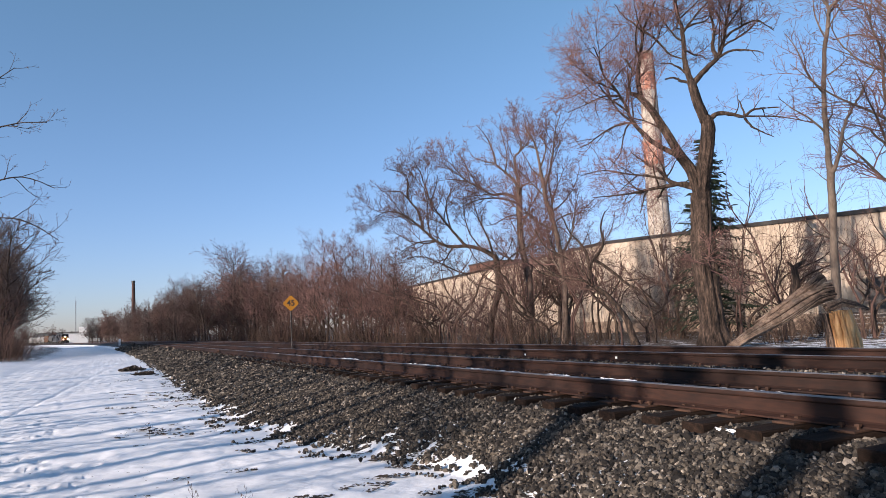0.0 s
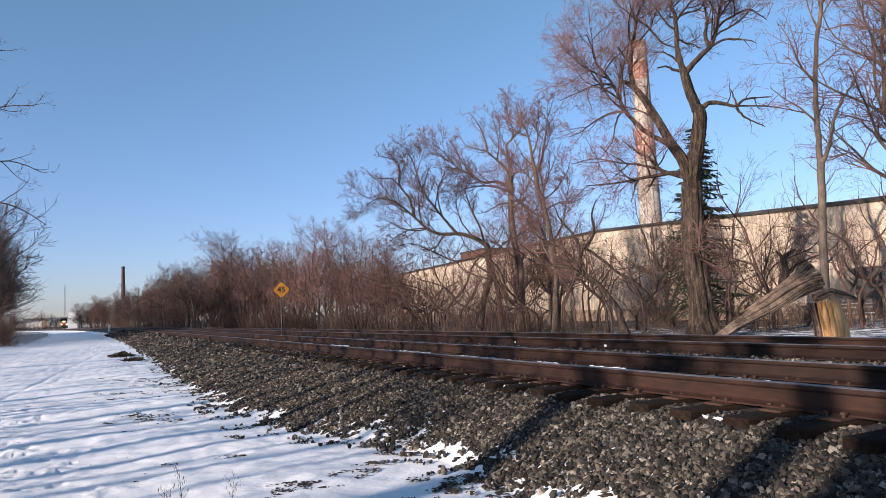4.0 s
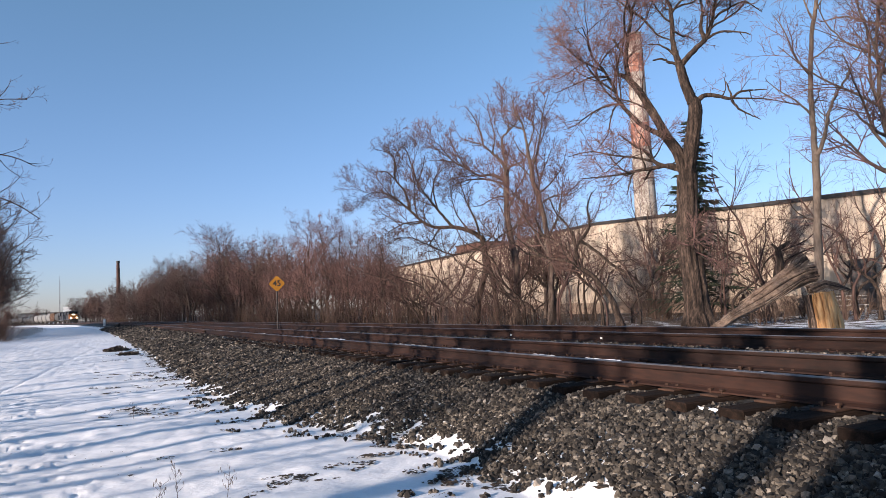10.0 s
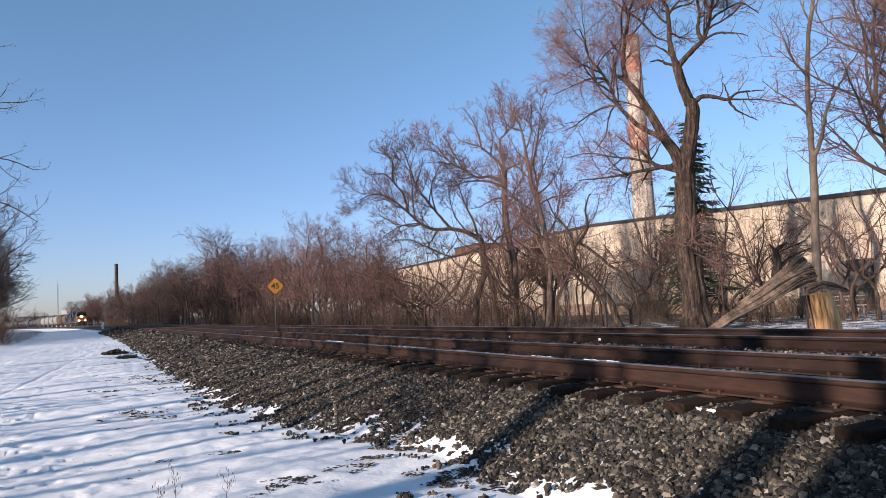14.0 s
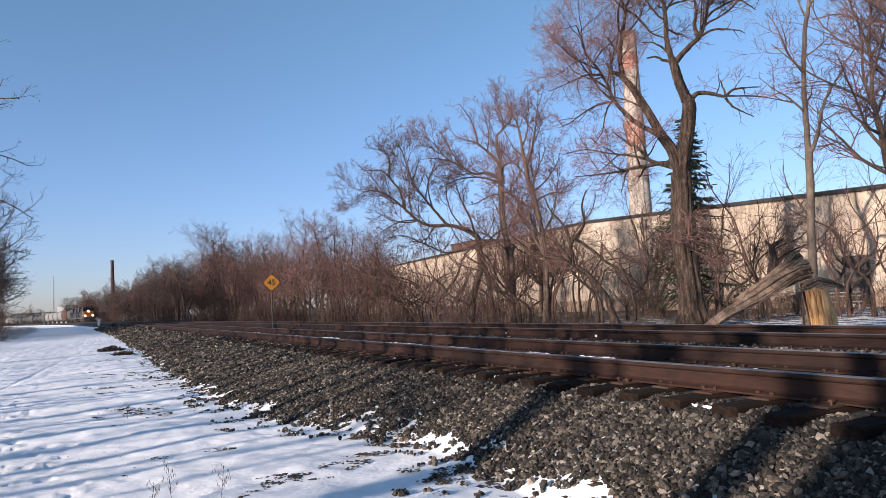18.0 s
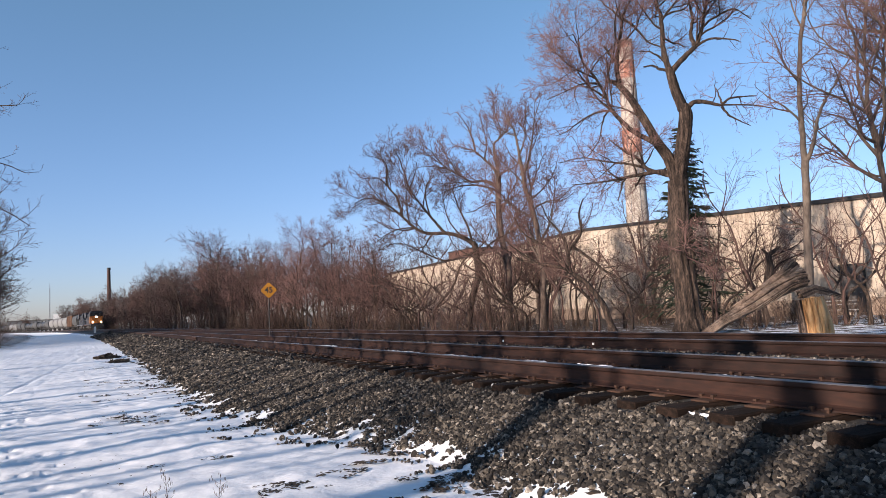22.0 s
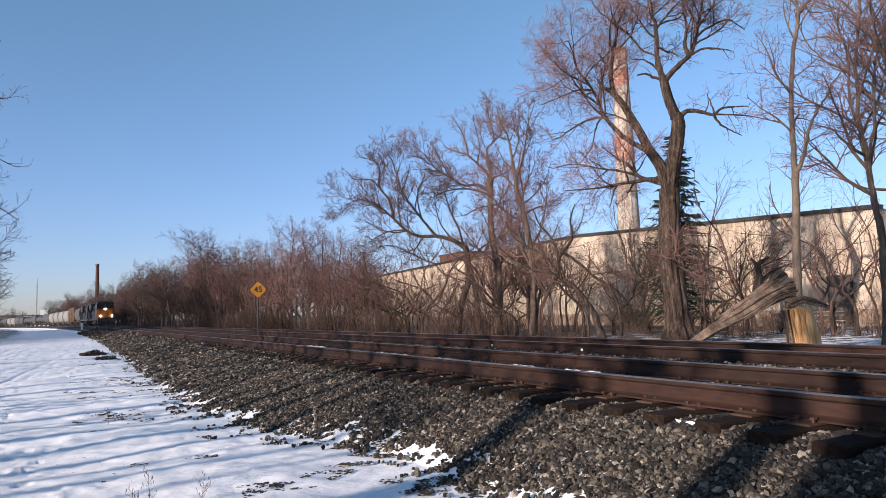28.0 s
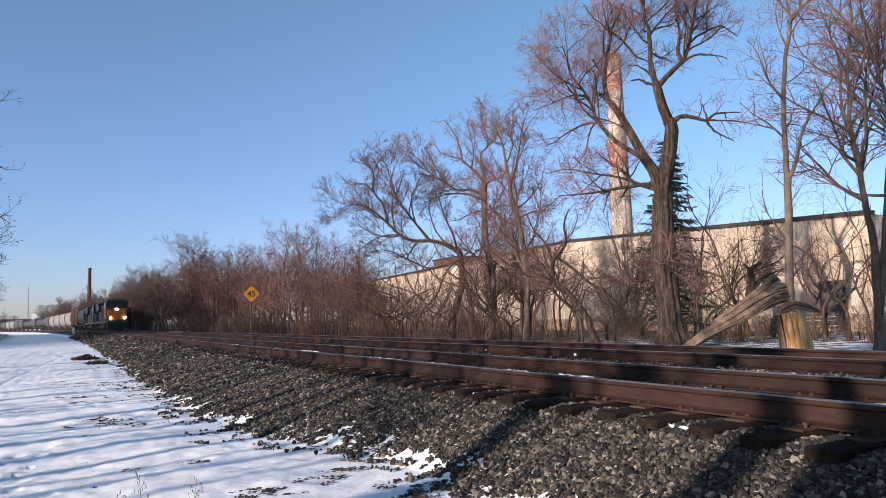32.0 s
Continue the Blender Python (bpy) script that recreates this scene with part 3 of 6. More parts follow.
for s0, s1, d0, d1, per, size in ((1.0, 7, 2.2, 4.45, 2500, 0.0188), (7, 14, 1.5, 4.45, 2000, 0.0192), (14, 26, 1.4, 4.45, 900, 0.0245), (26, 52, 1.4, 4.45, 300, 0.036), (1.5, 16, 4.7, 6.1, 420, 0.020),
                                  (2, 22, 6.2, 8.2, 420, 0.021), (52, 110, 1.4, 4.4, 60, 0.07)):
    n = int((s1 - s0) * (d1 - d0) * per)
    s, d = rg.uniform(s0, s1, n), rg.uniform(d0, d1, n)
    clump = np.array([0.7 * noise.noise(Vector((a * 1.5, b * 1.5, 0))) + 0.75 * noise.noise(Vector((a * 4.5, b * 4.5, 3))) + 0.5 * noise.noise(Vector((a * 11, b * 11, 7))) for a, b in zip(d, s)])
    keep = ~under_tie(s, d) & ((d - stone_edge(s)) * 1.9 + clump * np.interp(s, (4, 5, 13, 16), (0.8, 1.2, 1.3, 0.9)) + rg.normal(0, 0.12, n) > 0.12)
    s, d = s[keep], d[keep]
    sz = size * rg.lognormal(0, 0.24, len(s))
    z = profile(s, d) + sz * rg.uniform(-0.2, 0.5, len(s))
    v, f = stones(rg, s, d, z, sz, s0 < 14)
    SV.append(v)
    SF.extend((f + base).tolist())
    base += len(v)
# loose pieces rolled down on to the snow at the toe
s = rg.uniform(2.5, 24, 16000)
d = stone_edge(s) + rg.uniform(-1.0, 0.5, len(s))
keep = np.array([noise.noise(Vector((a * 5, b * 5, 11))) + 0.7 * noise.noise(Vector((a * 1.6, b * 2.2, 4))) for a, b in zip(d, s)]) + (d - stone_edge(s)) * 0.55 > 0.14
s, d = s[keep], d[keep]
sz = 0.0155 * rg.lognormal(0, 0.35, len(s))
v, f = stones(rg, s, d, profile(s, d) + sz * 0.4, sz, True)
SV.append(v)
SF.extend((f + base).tolist())
ballast = mesh_object("ballast_stones", np.concatenate(SV), SF, M_STONE)
tagged(ballast, "grey-brown crushed stone heaped against the ties", "ballast", kind="stuff")


# a stretch of the shoulder, stone by stone
protos = []
for k in range(10):
    v, f = stones(rg, np.zeros(1), np.zeros(1), np.zeros(1), np.array([0.0188]), True)
    me = bpy.data.meshes.new("stone")
    me.from_pydata(v.tolist(), [], f.tolist())
    me.materials.append(M_LOOSE_STONE)
    protos.append(me)
for k in range(290):
    s, d = rg.uniform(3.0, 5.0), rg.uniform(3.4, 4.0)
    ob = new("stone", protos[k % 10])
    ob.parent = ballast
    size = rg.uniform(0.7, 1.35)
    ob.matrix_basis = pose(d, s, float(profile(np.array(s), np.array(d))) + 0.012, *rg.uniform(0, 360, 3)) @ Matrix.Diagonal((size, size, size, 1))

# dead leaves, twigs and crumbs of stone lying on the snow
LV, LF, base = [], [], 0
for s0, s1, d0, d1, count, size in ((2.5, 12, 0.6, 3.3, 15000, 0.0085), (10, 34, -0.3, 2.2, 9000, 0.015), (2.5, 12, 1.3, 3.2, 9000, 0.0125), (3, 14, -2.5, 0.6, 900, 0.006)):
    s, d = rg.uniform(s0, s1, count), rg.uniform(d0, d1, count)
    clump = np.array([noise.noise(Vector((a * 0.9 + 9, b * 1.5, 0))) + 0.7 * noise.noise(Vector((a * 3.5, b * 4.5, 5))) for a, b in zip(d, s)])
    keep = clump + (d - d0) / (d1 - d0) * 0.55 > 0.62
    s, d = s[keep], d[keep]
    v, f = stones(rg, s, d, np.zeros(len(s)), size * rg.lognormal(0, 0.4, len(s)))
    v[:, 2] = v[:, 2] * 0.2 + np.repeat(profile(s, d) + 0.006, 8)
    LV.append(v), LF.append(f + base)
    base += len(v)
litter = mesh_object("litter", np.concatenate(LV), np.concatenate(LF), M_LITTER)
tagged(litter, "dark leaf scraps and crumbs scattered on the snow", "litter", kind="stuff")

for x, y, w, tall in ((1.05, 34.5, 0.5, 0.2), (1.35, 30.0, 0.36, 0.08)):
    r = random.Random(int(y * 10))
    lines = []
    for k in range(330):
        a, q = r.uniform(0, 6.28), r.random() ** 0.6
        p0 = Vector((math.cos(a) * q * w, math.sin(a) * q * w * 2.2, tall * (1 - q) ** 0.7 * r.random()))
        v = Vector((r.gauss(0, 1), r.gauss(0, 1), r.gauss(0, 0.25))).normalized() * r.uniform(0.06, 0.18)
        lines.append(([p0, p0 + v * 0.5, p0 + v], [r.uniform(0.01, 0.035), r.uniform(0.01, 0.04), 0.012]))
    vv, ff = tubes(lines, 4)
    heap = mesh_object("brush_heap", vv, ff, M_LITTER)
    tagged(heap, "low dark heap of brush and weeds poking through snow", "brush heap", "heaps beside the track", "stuff")
    heap.matrix_world = pose(x, y, SNOW_Z + 0.02)


# ------------------------------------------------------------------ thin snow left along the rails
def snow_patch(x, y, length, width, tall, seed, lift=0.0):
    r = random.Random(seed)
    n, m = 14, 5
    verts = []
    crest = [r.uniform(0.82, 1.0) for _ in range(n + 1)]
    for i in range(n + 1):
        f = i / n
        w = width * (math.sin(math.pi * min(max(f, 0.02), 0.98)) ** 0.5) * r.uniform(0.7, 1.15)
        for j in range(m + 1):
            g = j / m * 2 - 1
            verts.append((g * w / 2, (f - 0.5) * length, tall * max(0.0, (1 - g * g)) * crest[i] * r.uniform(0.85, 1.0) - 0.015))
    faces = [(i * (m + 1) + j, i * (m + 1) + j + 1, (i + 1) * (m + 1) + j + 1, (i + 1) * (m + 1) + j) for i in range(n) for j in range(m)]
    ob = mesh_object("snow_patch", verts, faces, M_SNOW, smooth=True)
    ob.matrix_world = pose(x, y, float(profile(np.array(y), np.array(x))) + lift)
    return tagged(ob, "thin strip of old snow lying beside a rail", "snow", "snow left along the rails")


rng = random.Random(19)
y = 2.2
k = 0
while y < 34:
    L = rng.uniform(0.3, 1.7) * (1 + y * 0.03)
    if rng.random() < 0.85:
        snow_patch(5.93 + rng.uniform(-0.05, 0.03), y + L / 2, L, rng.uniform(0.10, 0.2), rng.uniform(0.056, 0.078), 300 + k, 0.03)
    k += 1
    y += L + rng.uniform(0.15, 1.2) * (1 + y * 0.04)
for x, y in ((4.18, 3.98), (4.22, 7.15)):
    snow_patch(x, y, 0.2, 0.09, 0.05, int(400 + y))


# ------------------------------------------------------------------ bare trees
def bend_line(r, p, v, length, n, wiggle, lift):
    pts, v = [p.copy()], v.normalized()
    for _ in range(n):
        v = (v + Vector((r.gauss(0, wiggle), r.gauss(0, wiggle), r.gauss(0, wiggle) + lift))).normalized()
        p = p + v * (length / n)
        pts.append(p)
    return pts


def sprout(r, pts, rad, level, out, spec):
    """Side shoots along a line, and theirs in turn."""
    if level > spec["levels"]:
        return
    n = len(pts) - 1
    total = sum((pts[i + 1] - pts[i]).length for i in range(n))
    k = max(1, round(spec["count"][level - 1] * min(1.15, total / (4.0, 2.0, 1.0, 0.5)[level - 1]))) if level > 1 else max(1, round(spec["count"][0] * (min(1.2, total / 5.0) if spec.get("even") else 1)))
    az = r.uniform(0, 6.28)
    for i in range(k):
        f = spec["from"][level - 1] + (1 - spec["from"][level - 1]) * (i + r.uniform(0.1, 0.9)) / k
        a = min(int(f * n), n - 1)
        p = pts[a].lerp(pts[a + 1], f * n - a)
        t = (pts[a + 1] - pts[a]).normalized()
        az += 2.4 + r.uniform(-0.6, 0.6)
        side = t.orthogonal().normalized()
        side.rotate(Matrix.Rotation(az, 3, t))
        ang = radians(spec["angle"][level - 1] * r.uniform(0.7, 1.3))
        v = t * math.cos(ang) + side * math.sin(ang)
        length = max(total * spec["ratio"][level - 1] * (1.15 - 0.55 * f) * r.uniform(0.6, 1.25), 0.12)
        r0 = max(min(rad[a] * 0.66, 0.018 * length + 0.004), spec["thin"])
        m = spec["segs"][level - 1]
        line = bend_line(r, p, v, length, m, spec["wiggle"][level - 1], spec["lift"][level - 1])
        radii = [max(r0 * (1 - 0.75 * q / m), spec["thin"]) for q in range(m + 1)]
        out.setdefault(level, []).append((line, radii))
        sprout(r, line, radii, level + 1, out, spec)


SPEC = dict(levels=4, count=(11, 7, 7, 6), angle=(46, 42, 40, 36), ratio=(0.44, 0.6, 0.52, 0.5), wiggle=(0.10, 0.14, 0.16, 0.15), lift=(0.08, 0.05, 0.04, 0.02),
            segs=(7, 5, 3, 1), thin=0.004)
SPEC["from"] = (0.28, 0.2, 0.15, 0.15)


def sway(x, z, seed):
    """How far a limb at x, z leans towards or away from the line: one field for a whole tree, so that limbs meet."""
    return 0.9 * noise.noise(Vector((x * 0.33, z * 0.33, seed * 1.7))) * min(1.0, max(0.0, z / 4.0))


def tree(name, label, seed, mains, spec, twig=None, bark=None, category="tree", group="", limbs_in_trunk=1, rugged=False):
    """A bare tree from its main stems: each (points, base radius, tip radius, share of side shoots)."""
    r = random.Random(seed)
    ob = thing(name, label, category, group)
    out = {}
    trunks = []
    for pts, r0, r1, *share in mains:
        pts = [Vector((p[0], sway(p[0], p[1], seed), p[1])) for p in pts]
        fine = []
        steps = 9 if rugged and r0 > 0.15 else 4
        for i in range(len(pts) - 1):
            a, b = pts[max(i - 1, 0)], pts[i]
            c, d = pts[i + 1], pts[min(i + 2, len(pts) - 1)]
            for k in range(steps):
                t = k / steps
                p = 0.5 * (2 * b + (c - a) * t + (2 * a - 5 * b + 4 * c - d) * t * t + (3 * b - a - 3 * c + d) * t ** 3)
                fine.append(p if steps > 4 else p + Vector((r.gauss(0, 0.012), r.gauss(0, 0.012), 0)))
        fine.append(pts[-1])
        n = len(fine)
        radii = [(r0 + (r1 - r0) * (i / (n - 1)) ** 0.8) * (1 + (0.05 * math.sin(i * 1.9) + r.uniform(-0.03, 0.03)) * (4 / steps) ** 2) for i in range(n)]
        if pts[0].z <= 0.2:
            for i in range(n):
                radii[i] *= 1 + 0.42 * math.exp(-max(fine[i].z, 0) / 0.28)
        trunks.append((fine, radii))
        k = share[0] if share else 1.0
        sprout(r, fine, radii, 1, out, dict(spec, count=(spec["count"][0] * k, *spec["count"][1:])))
    thick = [t for t in trunks if t[1][0] > 0.13] if rugged else []
    v, f = tubes([t for t in trunks if t not in thick], 9) if len(thick) < len(trunks) else (np.zeros((0, 3)), np.zeros((0, 4), int))
    if thick:
        v2, f2 = tubes(thick, 34, 0.19, seed)
        v, f = np.concatenate([v, v2]), np.concatenate([f, f2 + len(v)])
    lines = [] if limbs_in_trunk else out.get(1, [])
    if 1 in out and limbs_in_trunk:
        v2, f2 = tubes(out[1], 6)
        v, f = np.concatenate([v, v2]), np.concatenate([f, f2 + len(v)])
    mesh_object("trunk", v, f, bark or M_BARK, ob, smooth=True)
    for lv in range(2, spec["levels"] + 1):
        lines += out.get(lv, [])
    if lines:
        v, f = tubes(lines, 3)
        mesh_object("crown", v, f, twig or M_TWIG, ob)
    return ob


def with_(**kw):
    s = dict(SPEC)
    for k, v in kw.items():
        s[k.rstrip("_")] = v
    return s


BARE = "bare tree with rough brown bark"
# the tall forked tree behind the tracks: stems in metres from its foot
FORK_TRUNK = [
    ([(0.01, -0.2), (-0.02, 0.47), (-0.05, 1.4), (-0.12, 2.35), (-0.11, 3.3), (-0.04, 4.25), (-0.02, 4.98)], 0.4, 0.29, 0.15),
    ([(-0.03, 4.86), (0.17, 5.76), (0.32, 6.52), (0.4, 7.13), (0.31, 7.37)], 0.24, 0.18, 0.2),
    ([(0.33, 7.25), (0.16, 7.81), (0.05, 8.31), (0.01, 8.69)], 0.165, 0.13, 0.3),
]
FORK_RIGHT = [
    ([(0.01, 8.69), (-0.13, 9.27), (-0.14, 9.93), (-0.13, 10.56), (-0.24, 11.07), (-0.32, 11.77), (-0.19, 12.55)], 0.115, 0.03),
    ([(0.02, 8.59), (0.49, 9.12), (0.9, 9.5), (1.12, 9.99), (1.24, 10.48), (1.35, 10.99), (1.58, 11.77)], 0.11, 0.03),
    ([(0.88, 9.49), (0.78, 9.86), (0.86, 10.38), (0.81, 10.94), (0.75, 11.75)], 0.08, 0.025),
    ([(0.94, 9.5), (1.37, 9.63), (1.93, 9.5), (2.23, 9.37)], 0.05, 0.015),
    ([(1.14, 10.05), (1.46, 10.26), (2.09, 10.45), (2.38, 10.24), (2.65, 9.96)], 0.05, 0.012),
    ([(-0.13, 10.6), (0.2, 10.74), (0.62, 10.8), (0.95, 11.15)], 0.05, 0.015),
]
FORK_DEAD = [
    ([(0.39, 7.05), (0.6, 7.41), (0.89, 7.46), (1.23, 7.37), (1.51, 7.28), (1.77, 7.47), (2.17, 7.5), (2.62, 7.47)], 0.1, 0.02, 0.5),
    ([(1.47, 7.28), (1.68, 7.27), (2.53, 7.16), (3.52, 6.81)], 0.045, 0.012, 0.5),
    ([(1.54, 7.23), (1.72, 6.92), (2.05, 6.7), (2.36, 6.51)], 0.05, 0.012, 0.5),
    ([(1.56, 7.31), (1.48, 7.61), (1.38, 7.91)], 0.04, 0.015, 0.5),
    ([(0.01, 8.67), (-0.32, 8.77), (-0.53, 8.92), (-0.83, 8.91)], 0.06, 0.025, 0.3),
    ([(0, 8.91), (-0.32, 9.24), (-0.64, 9.46), (-0.97, 9.51)], 0.05, 0.015, 0.5),
]
FORK_LEFT = [
    ([(-0.04, 4.9), (-0.24, 5.68), (-0.57, 6.3), (-0.94, 7.1), (-1.32, 7.89), (-1.64, 8.36), (-1.88, 8.58), (-2.11, 8.65)], 0.21, 0.05, 0.35),
    ([(-1.66, 8.4), (-1.72, 9.16), (-1.62, 9.81), (-1.5, 10.36), (-1.41, 10.91), (-1.19, 11.29), (-0.95, 11.9)], 0.095, 0.03),
    ([(-1.44, 10.77), (-1.66, 11.14), (-1.99, 11.45), (-2.31, 11.97)], 0.05, 0.015),
    ([(-1.41, 10.85), (-1.04, 10.45), (-0.78, 10.04), (-0.58, 9.77), (-0.2, 9.56)], 0.05, 0.025, 0.6),
    ([(-1.72, 9.26), (-1.96, 9.68), (-2.11, 10)], 0.045, 0.03, 0.3),
]
FORK_LOW = [
    ([(-0.49, 6.18), (-1.3, 6.77), (-1.76, 7.29), (-2.04, 7.71), (-2.19, 8.2), (-2.5, 8.92), (-2.87, 9.49), (-2.99, 10.07), (-3.19, 10.69)], 0.1, 0.02),
    ([(-1.91, 7.61), (-2.48, 7.68), (-3.14, 7.49), (-3.62, 7.21), (-4.05, 7.08)], 0.05, 0.012),
    ([(-2.42, 8.66), (-2.96, 8.75), (-3.53, 8.61), (-4.27, 8.41)], 0.045, 0.012),
    ([(-2.04, 7.71), (-2.35, 7.36), (-2.55, 6.7), (-2.98, 6.19)], 0.04, 0.012),
    ([(-0.05, 5.04), (-0.46, 5.3), (-1.07, 5.29), (-1.77, 5.23), (-2.41, 5.16), (-3.58, 5.19)], 0.11, 0.015),
    ([(-0.26, 5.16), (-0.93, 5.43), (-1.31, 5.9), (-1.63, 6.14), (-2.17, 6.65)], 0.09, 0.02),
    ([(-1.11, 5.53), (-1.7, 5.73), (-2.32, 5.89), (-3.17, 6.17), (-3.98, 6.07)], 0.05, 0.012),
    ([(-1.73, 5.23), (-1.88, 4.83), (-1.98, 4.44)], 0.04, 0.015),
]
tree("tree", "tall bare forked tree with thick dark bark", 21, FORK_TRUNK + FORK_RIGHT + FORK_DEAD + FORK_LEFT + FORK_LOW,
     with_(even=True, count=(13, 8, 8, 6), angle=(52, 46, 42, 38), ratio=(0.5, 0.6, 0.55, 0.55), from_=(0.3, 0.2, 0.15, 0.15), wiggle=(0.16, 0.18, 0.18, 0.16), thin=0.0044), M_TWIG_RED, rugged=True).matrix_world = pose(18.0, 17.27, -0.42, 0, 0, -46)
PALE_STEMS = [
    ([(-0.01, -0.2), (0.12, 2), (0.2, 3.56), (0.24, 4.31)], 0.105, 0.085, 0.3),
    ([(0.24, 4.25), (0.24, 5.15), (0.27, 6.03), (0.36, 7.19), (0.53, 8.06), (0.61, 8.46), (0.83, 8.62), (1.1, 8.89), (1.33, 9.67)], 0.078, 0.025),
    ([(0.25, 4.28), (0.45, 4.69), (0.56, 5.18), (0.8, 5.77), (1.06, 6.16), (1.26, 6.59), (1.63, 6.96)], 0.06, 0.012),
    ([(0.59, 8.34), (0.54, 8.96), (0.52, 9.87)], 0.04, 0.012),
]
tree("tree", "slender pale tree forking into two stems", 4, PALE_STEMS,
     with_(count=(13, 5, 6, 5), angle=(60, 45, 45, 40), ratio=(0.26, 0.58, 0.52, 0.5), from_=(0.12, 0.2, 0.15, 0.15)), M_TWIG_RED, M_BARK_PALE).matrix_world = pose(16.0, 11.5, -0.5, 0, 0, -54)
END_STEMS = [
    ([(-0, -0.2), (0.09, 2.03), (0.06, 2.99), (-0.02, 3.68), (-0.08, 4.38), (-0.16, 5.1), (-0.17, 5.81), (-0.12, 6.94), (0.03, 8.06), (0.03, 9.22)], 0.105, 0.025),
    ([(0.03, 0.29), (0.32, 2.69), (0.52, 4.3), (0.61, 5.67), (0.51, 6.45), (0.31, 7.16), (-0.06, 7.94), (-0.39, 8.53), (-0.72, 9.14)], 0.08, 0.015),
    ([(0.6, 5.6), (0.17, 6.14), (-0.28, 6.57), (-0.87, 7.1), (-1.2, 7.68), (-1.35, 8.4)], 0.042, 0.01),
    ([(0.36, 7.09), (-0.17, 7.28), (-0.71, 7.58), (-1.28, 7.61)], 0.045, 0.012),
    ([(-0.07, 4.24), (-0.41, 4.82), (-0.75, 5.3), (-1.04, 5.47)], 0.05, 0.012),
    ([(0.47, 3.69), (0.1, 3.75), (-0.24, 3.85), (-0.38, 4.06)], 0.045, 0.012),
]
END_UPPER = [
    ([(0.51, 6.45), (0.49, 7.37), (0.63, 8.19), (0.59, 9.35)], 0.045, 0.012),
    ([(0.6, 5.53), (0.91, 6.72), (1.12, 8.06), (1.1, 9.2)], 0.05, 0.012),
    ([(-0.16, 5.1), (-0.33, 5.98), (-0.3, 6.98), (-0.43, 7.88), (-0.3, 8.73)], 0.045, 0.012),
    ([(-0.08, 4.38), (0.16, 5.47), (0.18, 6.31), (0.43, 7.25)], 0.045, 0.012),
]
tree("tree", BARE + " beside the wall's end", 9, END_STEMS + END_UPPER, with_(even=True, count=(11, 7, 7, 5), thin=0.0032, ratio=(0.36, 0.58, 0.52, 0.5), from_=(0.3, 0.15, 0.15, 0.15)), M_TWIG_RED, M_BARK_MID).matrix_world = pose(17.11, 9.97, -0.5, 0, 0, -60)
tree("tree", BARE + " with many upright stems", 14, [
    ([(0, -0.2), (0.2, 3), (0.5, 6), (0.4, 9.5)], 0.16, 0.04),
    ([(0.1, 1.6), (-0.6, 4), (-0.8, 7), (-1.2, 9.5)], 0.11, 0.03),
    ([(0.4, 4.5), (1.2, 6.5), (1.6, 9)], 0.08, 0.02)], with_(count=(9, 6, 5, 5), thin=0.0032), M_TWIG_RED, M_BARK_MID).matrix_world = pose(20.6, 10.2, -0.5, 0, 0, -36)
# mid-distance trees before the long wall
ROUND = with_(even=True, count=(14, 9, 9, 8), angle=(46, 46, 42, 36), ratio=(0.42, 0.5, 0.5, 0.6), lift=(0.10, 0.08, 0.06, 0.04), thin=0.005, from_=(0.3, 0.2, 0.15, 0.15))
ROUND_TRUNK = [
    ([(0.39, -0.2), (0.66, 1.28), (0.75, 2.8), (0.54, 4.34), (0.39, 5.59), (0.41, 6.83), (0.49, 8.29)], 0.23, 0.15, 0.4),
    ([(0.48, 8.13), (0.24, 8.71), (-0.23, 9.18), (-0.7, 9.66), (-1.18, 9.85), (-1.91, 10.22)], 0.1, 0.015),
    ([(0.49, 8.22), (0.41, 9.01), (0.34, 9.96), (0.64, 10.32), (0.76, 10.81), (0.53, 11.65), (0.45, 12.33)], 0.1, 0.015),
    ([(0.49, 8.29), (0.9, 8.48), (1.41, 8.69), (1.87, 9.22)], 0.08, 0.015),
    ([(0.45, 7.51), (0.07, 7.85), (-0.36, 8), (-1.01, 7.98), (-1.7, 8.44), (-2.36, 8.89), (-2.8, 9.43), (-3.24, 10.03), (-3.79, 10.39)], 0.11, 0.012),
]
ROUND_CROWN = [
    ([(0.41, 7.45), (-0.56, 7.76), (-1.55, 7.77), (-2.37, 7.57), (-3.07, 7.21)], 0.07, 0.012),
    ([(-0.7, 9.66), (-0.84, 10.49), (-1.14, 11.24), (-1.64, 11.88)], 0.06, 0.012),
    ([(-0.23, 9.18), (-0.06, 9.99), (-0.19, 10.95), (-0.39, 11.72)], 0.05, 0.012),
    ([(-1.7, 8.44), (-2.09, 9.19), (-2.43, 9.91), (-2.74, 10.66)], 0.05, 0.012),
    ([(0.64, 10.32), (1.1, 10.79), (1.27, 11.47), (1.19, 12.27)], 0.05, 0.012),
    ([(-2.36, 8.89), (-3.29, 9.08), (-3.98, 9)], 0.04, 0.01),
    ([(0.41, 6.83), (-0.15, 6.8), (-0.94, 6.41), (-1.69, 6.28)], 0.05, 0.01),
    ([(0.42, 6.51), (1, 6.94), (1.44, 7.19)], 0.04, 0.01),
]
tree("tree", BARE + " with a spreading rounded crown", 31, ROUND_TRUNK + ROUND_CROWN, ROUND, M_TWIG_RED, M_BARK_MID).matrix_world = pose(20.0, 32.7, -0.5, 0, 0, -31.5)
